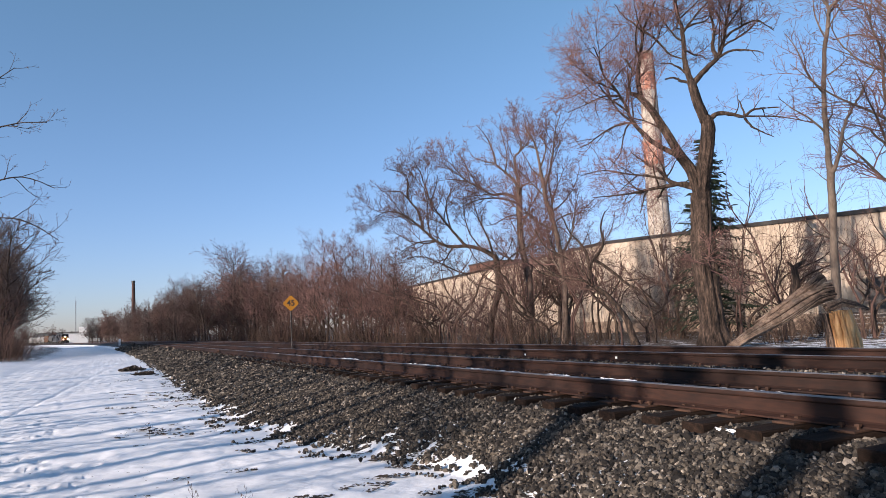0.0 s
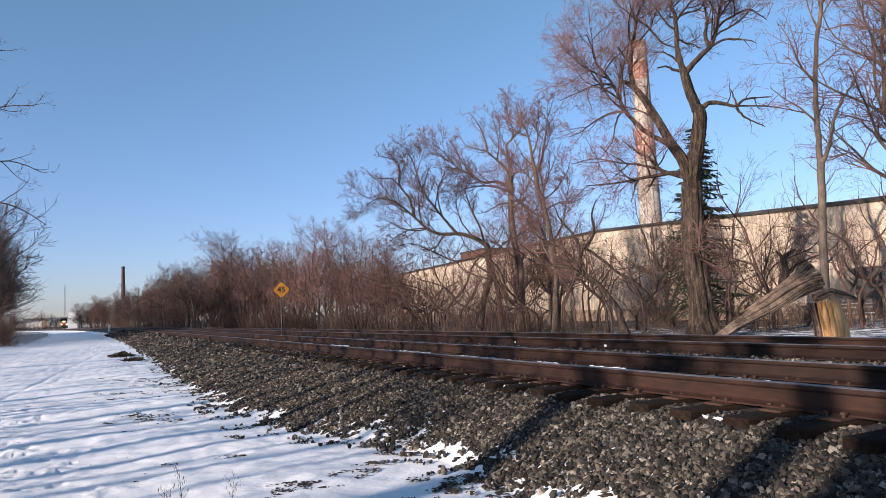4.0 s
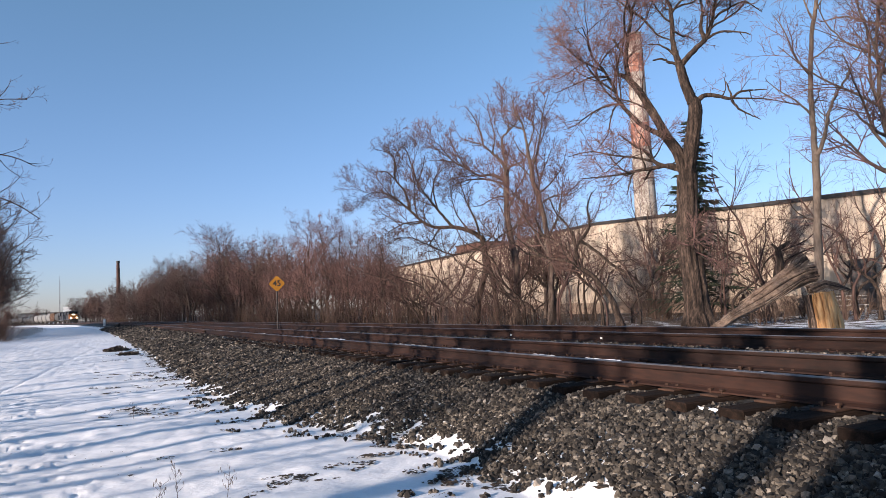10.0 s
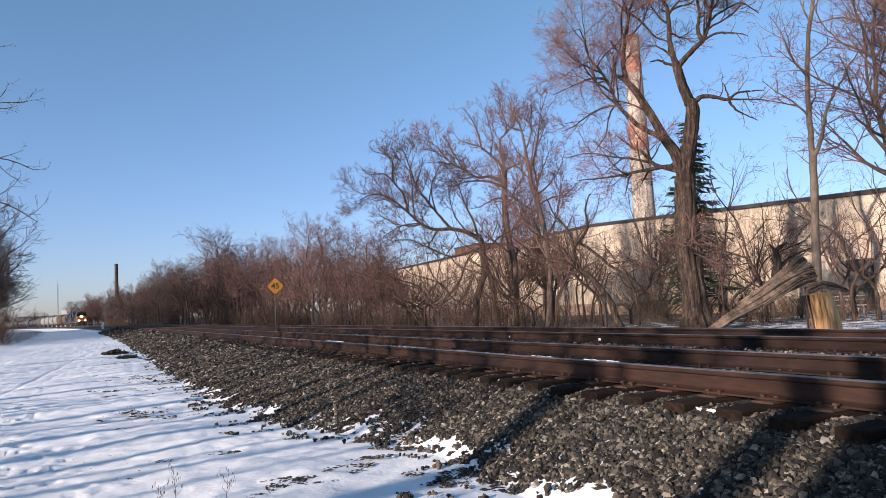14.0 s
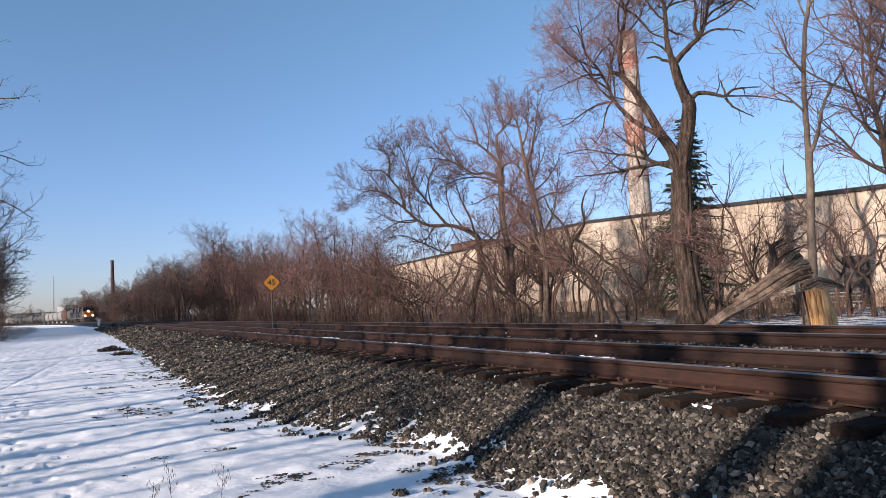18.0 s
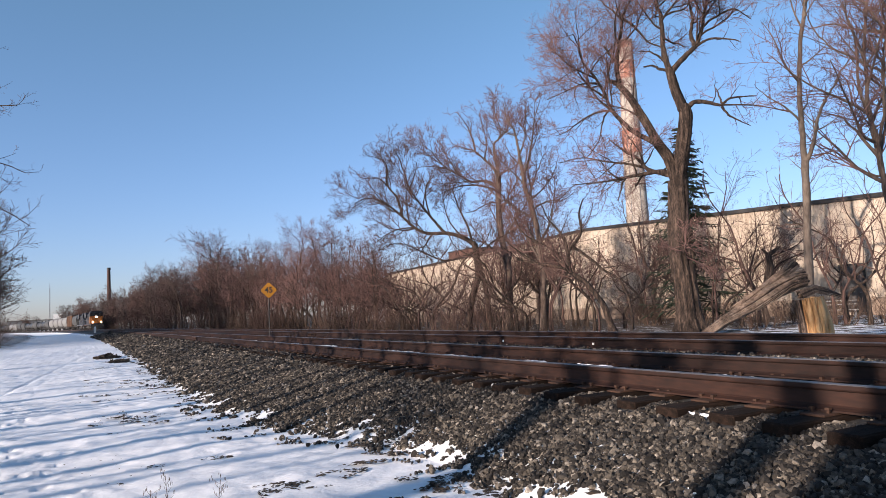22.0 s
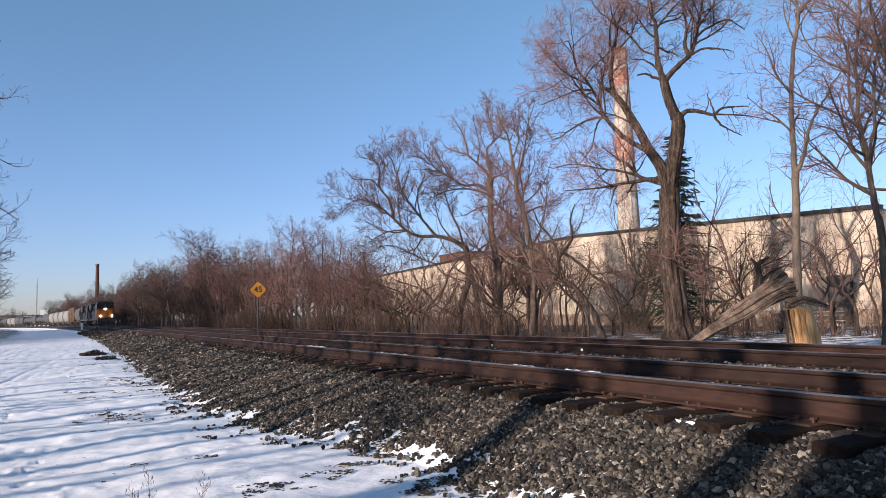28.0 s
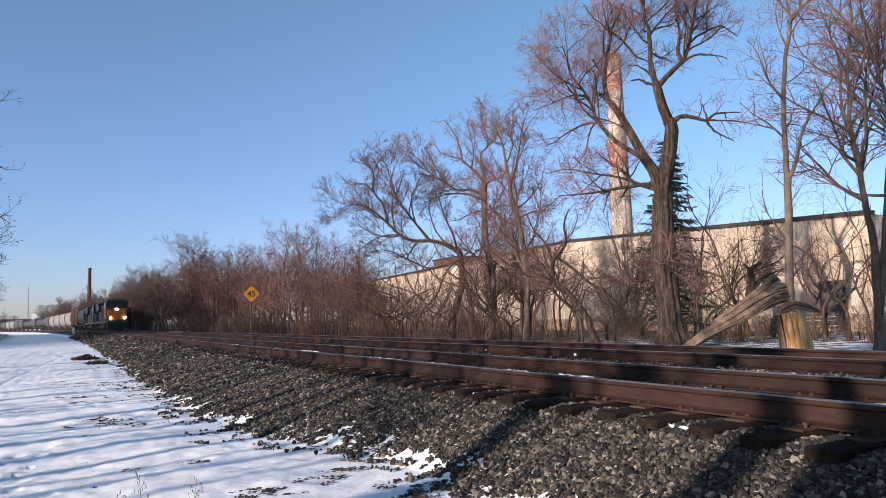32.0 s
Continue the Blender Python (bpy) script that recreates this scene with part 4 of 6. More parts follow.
LEAN_STEMS = [
    ([(0.15, -0.2), (0.3, 1.44), (0.33, 2.75), (0.23, 4.09), (0.01, 5.57), (-0.25, 6.62), (-0.37, 7.74)], 0.16, 0.1, 0.5),
    ([(-0.37, 7.68), (-0.49, 8.75), (-0.64, 9.45), (-0.92, 10.13), (-1.08, 10.98)], 0.08, 0.015),
    ([(-0.33, 7.08), (0.03, 8.14), (0.25, 9.07), (0.38, 9.88), (0.68, 10.81)], 0.07, 0.015),
    ([(-0.44, 8.23), (-0.13, 8.97), (-0.13, 9.79), (0.1, 10.59)], 0.05, 0.012),
    ([(-0.1, 6.04), (0.51, 6.48), (1.09, 7.24), (1.4, 8.02)], 0.05, 0.012),
    ([(0.01, 5.57), (0.74, 5.92), (1.53, 5.97), (2.07, 6.36)], 0.05, 0.012),
    ([(-0.37, 7.74), (-0.84, 8.21), (-1.08, 8.78)], 0.05, 0.012),
]
tree("tree", BARE + " leaning slightly", 33, LEAN_STEMS, ROUND, M_TWIG_RED, M_BARK_MID).matrix_world = pose(19.0, 27.4, -0.5, 0, 0, -34.7)
OVER_STEMS = [
    ([(0.25, -0.2), (0.01, 0.78), (-0.37, 1.4), (-0.67, 1.77), (-1.03, 2.02), (-1.43, 2.26), (-2.21, 2.44), (-2.84, 2.62)], 0.12, 0.03, 0.6),
    ([(-1.07, 2.02), (-1.1, 2.44), (-1.04, 2.77), (-0.77, 3.09), (-0.58, 3.4), (-0.64, 3.98), (-0.45, 4.5)], 0.1, 0.02),
    ([(-1.08, 2.73), (-1.18, 3.16), (-1.35, 3.48), (-1.7, 3.93), (-1.89, 4.53)], 0.07, 0.015),
    ([(-0.92, 2.91), (-0.37, 2.45), (0.1, 1.99), (0.51, 1.7), (0.79, 1.03), (0.86, 0.05)], 0.05, 0.04, 0.5),
    ([(-2.21, 2.44), (-2.73, 2.84), (-3.19, 3.27)], 0.05, 0.015),
]
tree("tree", BARE + " leaning over the bank", 35, OVER_STEMS, with_(even=True, count=(10, 7, 6, 5), ratio=(0.36, 0.58, 0.52, 0.5))).matrix_world = pose(15.5, 18.5, -0.4, 0, 0, -40)
ARCH_TRUNK = [
    ([(-0.25, -0.2), (0.06, 1.52), (0.42, 2.61), (0.43, 3.97), (0.29, 4.48)], 0.19, 0.14, 0.3),
    ([(0.85, -0.04), (0.88, 1.48), (0.71, 2.6), (0.48, 3.7)], 0.13, 0.11, 0.3),
    ([(0.34, 4.36), (-0.17, 4.74), (-0.98, 5.05), (-2.04, 5.11), (-2.71, 5.45), (-3.45, 6.18), (-3.85, 6.56), (-4.37, 6.95), (-5.16, 7.21), (-5.89, 6.98)], 0.13, 0.02),
]
ARCH_CROWN = [
    ([(-3.36, 6.08), (-3.5, 6.96), (-4.03, 7.81), (-4.02, 8.71), (-4.27, 9.15), (-5.13, 9.45)], 0.08, 0.012),
    ([(-4.03, 7.75), (-4.52, 8.2), (-5.36, 8.28), (-5.82, 8.73)], 0.05, 0.01),
    ([(-1.1, 5.06), (-1.41, 5.4), (-1.88, 6.03), (-2.38, 6.69), (-2.85, 7.46), (-3.13, 8.45), (-3.44, 9.37), (-3.67, 9.78)], 0.09, 0.012),
    ([(-2.85, 7.46), (-2.54, 8.35), (-2.45, 8.95)], 0.05, 0.01),
    ([(-1.88, 6.03), (-2.06, 7.12), (-1.84, 7.85), (-1.38, 8.28)], 0.05, 0.01),
    ([(0.28, 4.42), (-0.01, 5.5), (-0.38, 6.42), (-0.62, 7.33), (-0.95, 7.95)], 0.07, 0.012),
    ([(0.38, 4), (-1.17, 3.64), (-2.33, 4.15), (-3.49, 4.66), (-4.39, 4.56)], 0.06, 0.012),
    ([(0.48, 3.7), (1.22, 4.39), (1.98, 4.8), (2.74, 5.2)], 0.06, 0.012),
    ([(-0.23, 4.74), (-0.89, 5.7), (-1.13, 6.76), (-0.96, 7.65)], 0.05, 0.01),
    ([(-2.71, 5.45), (-3.6, 5.41), (-4.36, 5.1), (-5.04, 4.6)], 0.05, 0.01),
]
tree("tree", BARE + " with low arching limbs", 37, ARCH_TRUNK + ARCH_CROWN, dict(ROUND, ratio=(0.34, 0.52, 0.5, 0.5)), M_TWIG).matrix_world = pose(18.0, 32.0, -0.5, 0, 0, -29.3)

# the woods: a few grown trees, set out again and again at other turns and sizes
NEAR_SPEC = with_(even=True, count=(9, 6, 5, 2), thin=0.0075, from_=(0.35, 0.2, 0.15, 0.15), wiggle=(0.15, 0.17, 0.17, 0.15), ratio=(0.46, 0.58, 0.52, 0.5))
FAR_SPEC = with_(levels=3, count=(18, 7, 6, 1), from_=(0.08, 0.15, 0.1, 0.1), thin=0.015, segs=(6, 3, 1, 1), ratio=(0.42, 0.58, 0.55, 0.4))
near_kinds, far_kinds = [], []
for i in range(5):
    r = random.Random(50 + i)
    mains = [([(0, -0.2), (r.uniform(-0.4, 0.4), 3), (r.uniform(-0.8, 0.8), 6.5), (r.uniform(-1, 1), 10)], 0.2, 0.03),
             ([(0, 2 + i * 0.4), (r.choice((-1, 1)) * 0.9, 4.8), (r.choice((-1, 1)) * 1.8, 8.6)], 0.12, 0.02)]
    bold = []
    for k in range(3 + i % 2):
        lean = r.uniform(-3.2, 3.2)
        top = r.uniform(6.5, 10) * (1 - 0.07 * abs(lean))
        foot = r.uniform(-0.8, 0.8)
        bold.append(([(foot, -0.2), (foot + lean * 0.12 + r.uniform(-0.3, 0.3), top * 0.3), (foot + lean * 0.5 + r.uniform(-0.4, 0.4), top * 0.65), (foot + lean, top)], r.uniform(0.10, 0.17), 0.025))
    near_kinds.append(tree("tree", "bare reddish-brown tree in the trackside woods", 60 + i, bold, NEAR_SPEC, (M_TWIG_RED, M_TWIG)[i % 2], (M_BARK, M_BARK_MID)[i % 2], group="woods along the track"))
    far_kinds.append(tree("tree", "bare brown tree in the distant woods", 70 + i, mains, FAR_SPEC, (M_TWIG_FAR, M_TWIG)[i % 2], group="woods along the track"))
    near_kinds[-1].matrix_world = pose(*along(86 + 6 * i, 19 + 2.5 * (i % 2), -0.55), 0, 0, 80 * i)
    far_kinds[-1].matrix_world = pose(*along(150 + 14 * i, 20, -0.55), 0, 0, 80 * i)
rng = random.Random(8)


def plant(kinds, s, d, size, z=-0.6):
    p = along(s, d)
    if s < 515 and -0.073 < p.x / p.y < -0.018:
        return None  # the clearing along the line, out to the far crossing
    c = copy_thing(rng.choice(kinds), pose(*along(s, d, z), rng.uniform(-4, 4), rng.uniform(-4, 4), rng.uniform(0, 360)))
    c.scale = (size * rng.uniform(0.9, 1.15),) * 2 + (size * rng.uniform(0.92, 1.08),)
    return c


TALL = {k: max(v.co.z for o in k.children for v in o.data.vertices) for k in near_kinds}


def grown(s, d, tall, z=-0.6):
    """A tree of the nearer wood, grown to a given height."""
    k = rng.choice(near_kinds)
    c = copy_thing(k, pose(*along(s, d, z), rng.uniform(-3, 3), rng.uniform(-3, 3), rng.uniform(0, 360)))
    c.scale = (tall / TALL[k] * rng.uniform(1.0, 1.25),) * 2 + (tall / TALL[k],)


# right-hand wood, nearer part: s, d, height
for s, d, tall in ((118, 14.2, 11.0), (106, 14.0, 10.4), (98, 15.6, 13.8), (92, 16.3, 11.9), (84, 17.0, 10.6), (80, 17.7, 11.0), (72, 17.7, 9.5), (66, 17.5, 9.5), (62, 17.6, 10.8), (58, 18.1, 10.2), (54, 18.0, 9.2), (50, 17.8, 8.2), (47, 17.8, 7.5), (44, 17.4, 6.7), (80, 15.2, 8.0), (66, 15.3, 7.1), (52, 15.1, 6.5), (46, 15.8, 5.5), (128, 12.2, 10.6)):
    grown(s, d, tall)
    grown(s + 2.5, d + 3.0, tall * rng.uniform(0.75, 0.9))
for s, d, tall in ((40, 28, 8.2), (36, 25.5, 7.6), (46, 29, 8.6), (33, 30.5, 8.4), (29.5, 31, 7.4)):
    grown(s, d, tall)
for i in range(26):
    s = 112 + i * 8.5 + rng.uniform(-3, 3)
    plant(far_kinds, s, rng.uniform(14, 19), rng.uniform(0.8, 1.05))
    plant(far_kinds, s + 4, rng.uniform(20, 34), rng.uniform(0.9, 1.2))
for i in range(16):
    plant(far_kinds, 390 + i * 11, rng.uniform(30, 75), rng.uniform(1.0, 1.35))
for i in range(18):
    plant(far_kinds, 600 + i * 9, -34 + i * 6 + rng.uniform(-4, 4), rng.uniform(0.9, 1.3))
# beyond the bend and along the path's other side
for i in range(14):
    plant(far_kinds, 330 + i * 16, rng.uniform(14, 40), rng.uniform(0.8, 1.1))
for i in range(30):
    plant(far_kinds, 72 + i * 4, -0.095 * (72 + i * 4) - rng.uniform(0.3, 5), rng.uniform(0.95, 1.2), -0.5)
for i in range(22):
    plant(far_kinds, 78 + i * 5, -0.098 * (78 + i * 5) - rng.uniform(6, 20), rng.uniform(0.95, 1.25), -0.5)
for i in range(5):
    plant(near_kinds, 70 + i * 4, -0.108 * (70 + i * 4) - rng.uniform(1.5, 5), rng.uniform(0.95, 1.2), -0.5)
# trees on the path's side, beside and behind the camera: they throw the long shadows
tree("tree", "bare tree with long limbs hanging over the path", 95, [
    ([(0, -0.2), (0.1, 3.5), (0.3, 7.0), (0.5, 12.0)], 0.22, 0.04),
    ([(0.15, 4.2), (1.4, 5.6), (2.8, 5.7), (4.1, 4.9)], 0.05, 0.012),
    ([(0.2, 5.6), (1.5, 6.9), (2.8, 7.3), (3.9, 6.9)], 0.05, 0.012),
    ([(0.3, 7.2), (1.6, 8.8), (2.7, 9.3), (3.7, 9.3)], 0.05, 0.012),
    ([(0.4, 8.6), (1.4, 10.4), (2.6, 11.4)], 0.05, 0.012)], with_(count=(6, 5, 5, 3), ratio=(0.3, 0.55, 0.5, 0.5), from_=(0.45, 0.3, 0.2, 0.15))).matrix_world = pose(-5.6, 30.0, -0.5, 0, 0, -8)
old = tree("tree", "old bare tree with a thick trunk beside the path", 91, [
    ([(0, -0.2), (0.1, 2.5), (-0.05, 5.0), (0.15, 7.5), (0.1, 11.5)], 0.34, 0.06),
    ([(0.0, 5.2), (-0.9, 7.0), (-1.6, 10.0)], 0.17, 0.03), ([(0.1, 6.0), (1.1, 8.0), (1.8, 10.6)], 0.15, 0.03)], dict(FAR_SPEC, **{"from": (0.55, 0.2, 0.15, 0.1)}), group="trees beside the path")
olds = ((-0.70, -19.0, 1.15), (-1.56, -10.0, 1.15), (-1.75, -9.0, 1.2), (-2.4, -10.5, 1.15), (-2.9, -12.0, 1.2), (-3.6, -13.0, 1.2), (-5.6, -16.5, 1.2), (-6.5, -12.0, 1.2))
for i, (s, d, size) in enumerate(olds):
    c = old if i == 0 else copy_thing(old, Matrix())
    c.matrix_world = pose(d, s, -0.5, 0, 0, 77 * i)
    c.scale = (size,) * 3
pole = tree("tree", "slim straight bare tree in the strip beside the path", 97, [([(0, -0.2), (0.15, 3.0), (0.05, 6.5), (0.2, 11.0)], 0.13, 0.06)], dict(FAR_SPEC, **{"from": (0.8, 0.2, 0.15, 0.1), "count": (6, 5, 4, 1)}), group="trees beside the path")
for i, s in enumerate((7.3, 8.1, 9.0, 10.2, 11.2, 12.6, 14.0, 14.7, 16.1, 17.4, 19.5, 21.4, *np.arange(23.4, 62.0, 1.7))):
    back = rng.uniform(13, 18) + 0.06 * s
    c = pole if i == 0 else copy_thing(pole, Matrix())
    c.matrix_world = pose(0.3 + back * math.sin(_a), s + back * math.cos(_a), -0.5, rng.uniform(-1.5, 1.5), rng.uniform(-2, 2), rng.uniform(0, 360))
    c.scale = (rng.uniform(0.8, 1.3),) * 2 + (rng.uniform(0.5, 0.6) + 0.003 * s,)
# unseen trunks, widened and added only to shade the near stone shoulder
for d, s, w in ((-11.0, -0.73, 2.0), (-9.0, -0.84, 1.6), (-8.5, -1.0, 2.8), (-8.0, -1.2, 2.8), (-9.5, -1.5, 2.8)):
    copy_thing(pole, pose(d, s, -0.5)).scale = (w, w, 0.75)
young = tree("sapling", "thin straight sapling in the strip beside the path", 98, [([(0, -0.2), (0.08, 1.6), (0.0, 3.4), (0.12, 5.4)], 0.062, 0.025)],
             dict(FAR_SPEC, **{"from": (0.72, 0.2, 0.15, 0.1), "count": (5, 3, 2, 1)}), group="saplings beside the path")
strip = random.Random(23)
for i in range(46):
    c = young if i == 0 else copy_thing(young, Matrix())
    c.matrix_world = pose(strip.uniform(-19, -12) + (3 if i > 26 else 0), -3 + i * 1.5 + strip.uniform(-0.6, 0.6), -0.5, strip.uniform(-3, 3), strip.uniform(-3, 3), strip.uniform(0, 360))
    c.scale = (strip.uniform(0.9, 1.6),) * 2 + (strip.uniform(0.75, 1.1),)
# small trees by the wall, and leaning saplings in the thicket
for x, y, size in ((28, 22.6, 0.55), (24, 31, 0.55)):
    c = copy_thing(rng.choice(near_kinds), pose(x, y, -0.6, 0, 0, rng.uniform(0, 360)))
    c.scale = (size,) * 3
saplings = []
for i, (lean, tall, rad) in enumerate(((1.8, 5.2, 0.06), (-2.6, 4.6, 0.075), (0.7, 6.0, 0.05), (-3.6, 3.6, 0.07))):
    saplings.append(tree("sapling", "thin dark leaning sapling in the thicket", 110 + i, [([(0, -0.2), (lean * 0.02, tall * 0.22), (lean * 0.34, tall * 0.42), (lean * 0.52, tall * 0.66), (lean * 0.98, tall * 0.84), (lean * 1.12, tall)], rad, 0.012),
                          ([(lean * 0.2, tall * 0.33), (-lean * 0.1, tall * 0.52), (-lean * 0.16, tall * 0.78)], rad * 0.6, 0.01)],
                         with_(levels=3, count=(8, 4, 4, 1), ratio=(0.4, 0.5, 0.5, 0.5), segs=(5, 3, 1, 1), from_=(0.25, 0.2, 0.1, 0.1)), category="tree", group="saplings along the far side", bark=(M_TWIG, M_BARK)[i % 2], limbs_in_trunk=0))
    saplings[-1].matrix_world = pose(16.5 + i, 23 + 4 * i, -0.5, 0, 0, -26)
for i in range(74):
    c = copy_thing(rng.choice(saplings), pose(18.0 + rng.uniform(-3.5, 9) if i > 12 else 22 + rng.uniform(0, 6), 14.5 + i * 0.65 + rng.uniform(-0.6, 0.6), -0.55, 0, 0, -26 + rng.choice((0, 180)) + rng.uniform(-25, 25)))
    c.scale = (rng.uniform(0.7, 1.15),) * 3


# ------------------------------------------------------------------ brush and undergrowth
def brush(seed, height, stems, label, mat):
    r = random.Random(seed)
    lines = []
    for _ in range(stems):
        a, q = r.uniform(0, 6.28), r.uniform(0, 0.9) ** 0.7
        p = Vector((math.cos(a) * q, math.sin(a) * q, -0.1))
        v = Vector((math.cos(a) * q * 0.5 + r.gauss(0, 0.2), math.sin(a) * q * 0.5 + r.gauss(0, 0.2), 1))
        L = height * r.uniform(0.4, 1.1)
        line = bend_line(r, p, v, L, 4, 0.13, 0.02)
        r0 = r.uniform(0.007, 0.02)
        radii = [r0 * (1 - 0.16 * k) for k in range(5)]
        lines.append((line, radii))
        out = {}
        sprout(r, line, radii, 1, out, dict(levels=2, count=(7, 4), angle=(38, 38), ratio=(0.35, 0.45), wiggle=(0.14, 0.14), lift=(0.06, 0.04), segs=(3, 1), thin=0.005, **{"from": (0.2, 0.1)}))
        for lv in out.values():
            lines += lv
    v, f = tubes(lines, 3)
    ob = mesh_object("shrub", v, f, mat)
    return tagged(ob, label, "shrub", "brush along the far side of the track")


shrubs = [brush(1, 2.2, 28, "tangled leafless brown brush", M_BRUSH), brush(2, 3.4, 26, "tall bare tangled shrub", M_TWIG), brush(3, 1.3, 30, "low dry brown undergrowth", M_BRUSH), brush(4, 4.6, 24, "bare upright thicket of thin stems", M_TWIG)]
for i, b in enumerate(shrubs):
    b.matrix_world = pose(*along(22 + 5 * i, 13.6, -0.55), 0, 0, 50 * i)


def shrub_at(kind, s, d, size, z=-0.58):
    c = copy_thing(shrubs[kind], pose(*along(s, d, z), 0, 0, rng.uniform(0, 360)))
    c.scale = (size, size, size * rng.uniform(0.85, 1.15))


for i in range(30):
    shrub_at(rng.choice((0, 0, 2)), 20 + i * 1.9 + rng.uniform(-0.8, 0.8), rng.uniform(13, 18), rng.uniform(0.35, 0.6) if i < 12 else rng.uniform(0.6, 1.0))
for i in range(18):
    shrub_at(rng.choice((1, 3, 1)), 26 + i * 4.3 + rng.uniform(-1, 1), rng.uniform(13.5, 20), rng.uniform(0.7, 1.15))
for i in range(42):
    shrub_at(rng.choice((1, 3, 0)), 52 + i * 5.3 + rng.uniform(-1, 1), rng.uniform(12.8, 17), rng.uniform(0.9, 1.4))
for i in range(20):
    shrub_at(rng.choice((0, 1, 2, 2)), 66 + i * 5.5, -0.092 * (66 + i * 5.5) - rng.uniform(0.3, 3.5), rng.uniform(0.8, 1.4), -0.5)
for i in range(16):
    shrub_at(rng.choice((2, 2, 0)), 13 + i * 0.9, rng.uniform(21, 29), rng.uniform(0.5, 0.85), -0.62)
for i in range(16):
    shrub_at(rng.choice((0, 2, 1)), 20 + i * 4, rng.uniform(26, 33), rng.uniform(0.7, 1.1), -0.65)
# shrubs out of view left of the path, added for their shade
for i in range(5):
    shrub_at(rng.choice((3, 1, 3)), 0.5 + i * 11 + rng.uniform(-0.7, 0.7), rng.uniform(-15, -9.5), rng.uniform(0.65, 0.95), -0.5)
for i in range(20):
    shrub_at(rng.choice((0, 2, 1, 3)), 60 + i * 1.6, -0.092 * (60 + i * 1.6) - rng.uniform(0.2, 3), rng.uniform(0.8, 1.3), -0.55)


# ------------------------------------------------------------------ dry weeds in the snow near the camera
def weed(seed, tall, label):
    r = random.Random(seed)
    lines = []
    main = bend_line(r, Vector((0, 0, -0.03)), Vector((0.05, 0, 1)), tall, 6, 0.07, 0)
    lines.append((main, [0.0026, 0.0024, 0.0022, 0.002, 0.0018, 0.0015, 0.0012]))
    for k in range(8):
        f = 0.35 + 0.65 * k / 8
        p = main[int(f * 6)]
        tip = p + Vector((r.gauss(0, 0.028), r.gauss(0, 0.028), 0.04))
        lines.append(([p, p.lerp(tip, 0.6), tip], [0.0013, 0.0013, 0.001]))
        for q in range(3):
            b = tip + Vector((r.gauss(0, 0.008), r.gauss(0, 0.008), r.gauss(0, 0.01)))
            lines.append(([b, b + Vector((0, 0, 0.012)), b + Vector((0, 0, 0.024))], [0.001, 0.002, 0.0008]))
    v, f = tubes(lines, 5)
    return tagged(mesh_object("weed_stalk", v, f, M_BRUSH), label, "weed", "dry weeds in the snow")


for i, (x, y, tall) in enumerate(((0.60, 5.7, 0.34), (0.95, 5.7, 0.22), (0.56, 11.0, 0.2), (0.50, 5.75, 0.2))):
    weed(40 + i, tall, "dry brown weed stalk standing in snow").matrix_world = pose(x, y, SNOW_Z + 0.01, 0, 0, 60 * i)


# ------------------------------------------------------------------ the long building
WALL_X, WALL_0, WALL_PEAK, WALL_1 = 35.0, 20.4, 43.5, 84.4


def eave(y):
    return 6.2 - (WALL_PEAK - y) * 0.047 if y < WALL_PEAK else 6.2 - (y - WALL_PEAK) * 0.020


hall = thing("industrial_building", "long cream-panelled industrial hall with a dark roof edge", "building")
y, panels = WALL_0, []
while y < WALL_1 - 0.1:
    y2 = min(y + 1.22, WALL_1)
    door = y < 23.1 and y2 > 21.9
    bm = bmesh.new()
    z0 = 1.78 if door else 0.12
    n = 4
    for k in range(n):
        a, b = y + (y2 - y) * k / n, y + (y2 - y) * (k + 1) / n
        w = (b - a)
        out = [(a, 0.0), (a + w * 0.62, 0.0), (a + w * 0.70, 0.028), (a + w * 0.92, 0.028), (b, 0.0)]
        for (p, u), (q, t) in zip(out[:-1], out[1:]):
            vs = [bm.verts.new(c) for c in ((WALL_X + u, p, z0), (WALL_X + t, q, z0), (WALL_X + t, q, eave(q) - 0.05), (WALL_X + u, p, eave(p) - 0.05))]
            bm.faces.new(vs[::-1])
    bmesh.ops.remove_doubles(bm, verts=bm.verts, dist=0.0005)
    me = part("panel", bm, M_WALL, hall)
    y = y2
bm = bmesh.new()
outline = [(WALL_0, -1.2), (WALL_1, -1.2), (WALL_1, eave(WALL_1) - 0.1), (WALL_PEAK, eave(WALL_PEAK) - 0.1), (WALL_0, eave(WALL_0) - 0.1)]
a = [bm.verts.new((WALL_X + 0.06, u, z)) for u, z in outline]
b = [bm.verts.new((WALL_X + 0.36, u, z)) for u, z in outline]
bm.faces.new(a), bm.faces.new(b[::-1])
for i in range(5):
    bm.faces.new((a[i], b[i], b[(i + 1) % 5], a[(i + 1) % 5]))
part("wall", bm, M_WALL, hall)
for y0, y1 in ((WALL_1 - 0.3, WALL_1), (WALL_0, WALL_0 + 0.3)):
    part("wall", boxes((WALL_X + 0.36, 80, y0, y1, -1.2, eave(y0) - 0.1)), M_WALL, hall)
part("base_course", boxes((WALL_X - 0.06, WALL_X + 0.058, WALL_0, 21.9, -1.2, 0.12), (WALL_X - 0.06, WALL_X + 0.058, 23.15, WALL_1, -1.2, 0.12)), M_WALL_BASE, hall, "brown masonry base course")
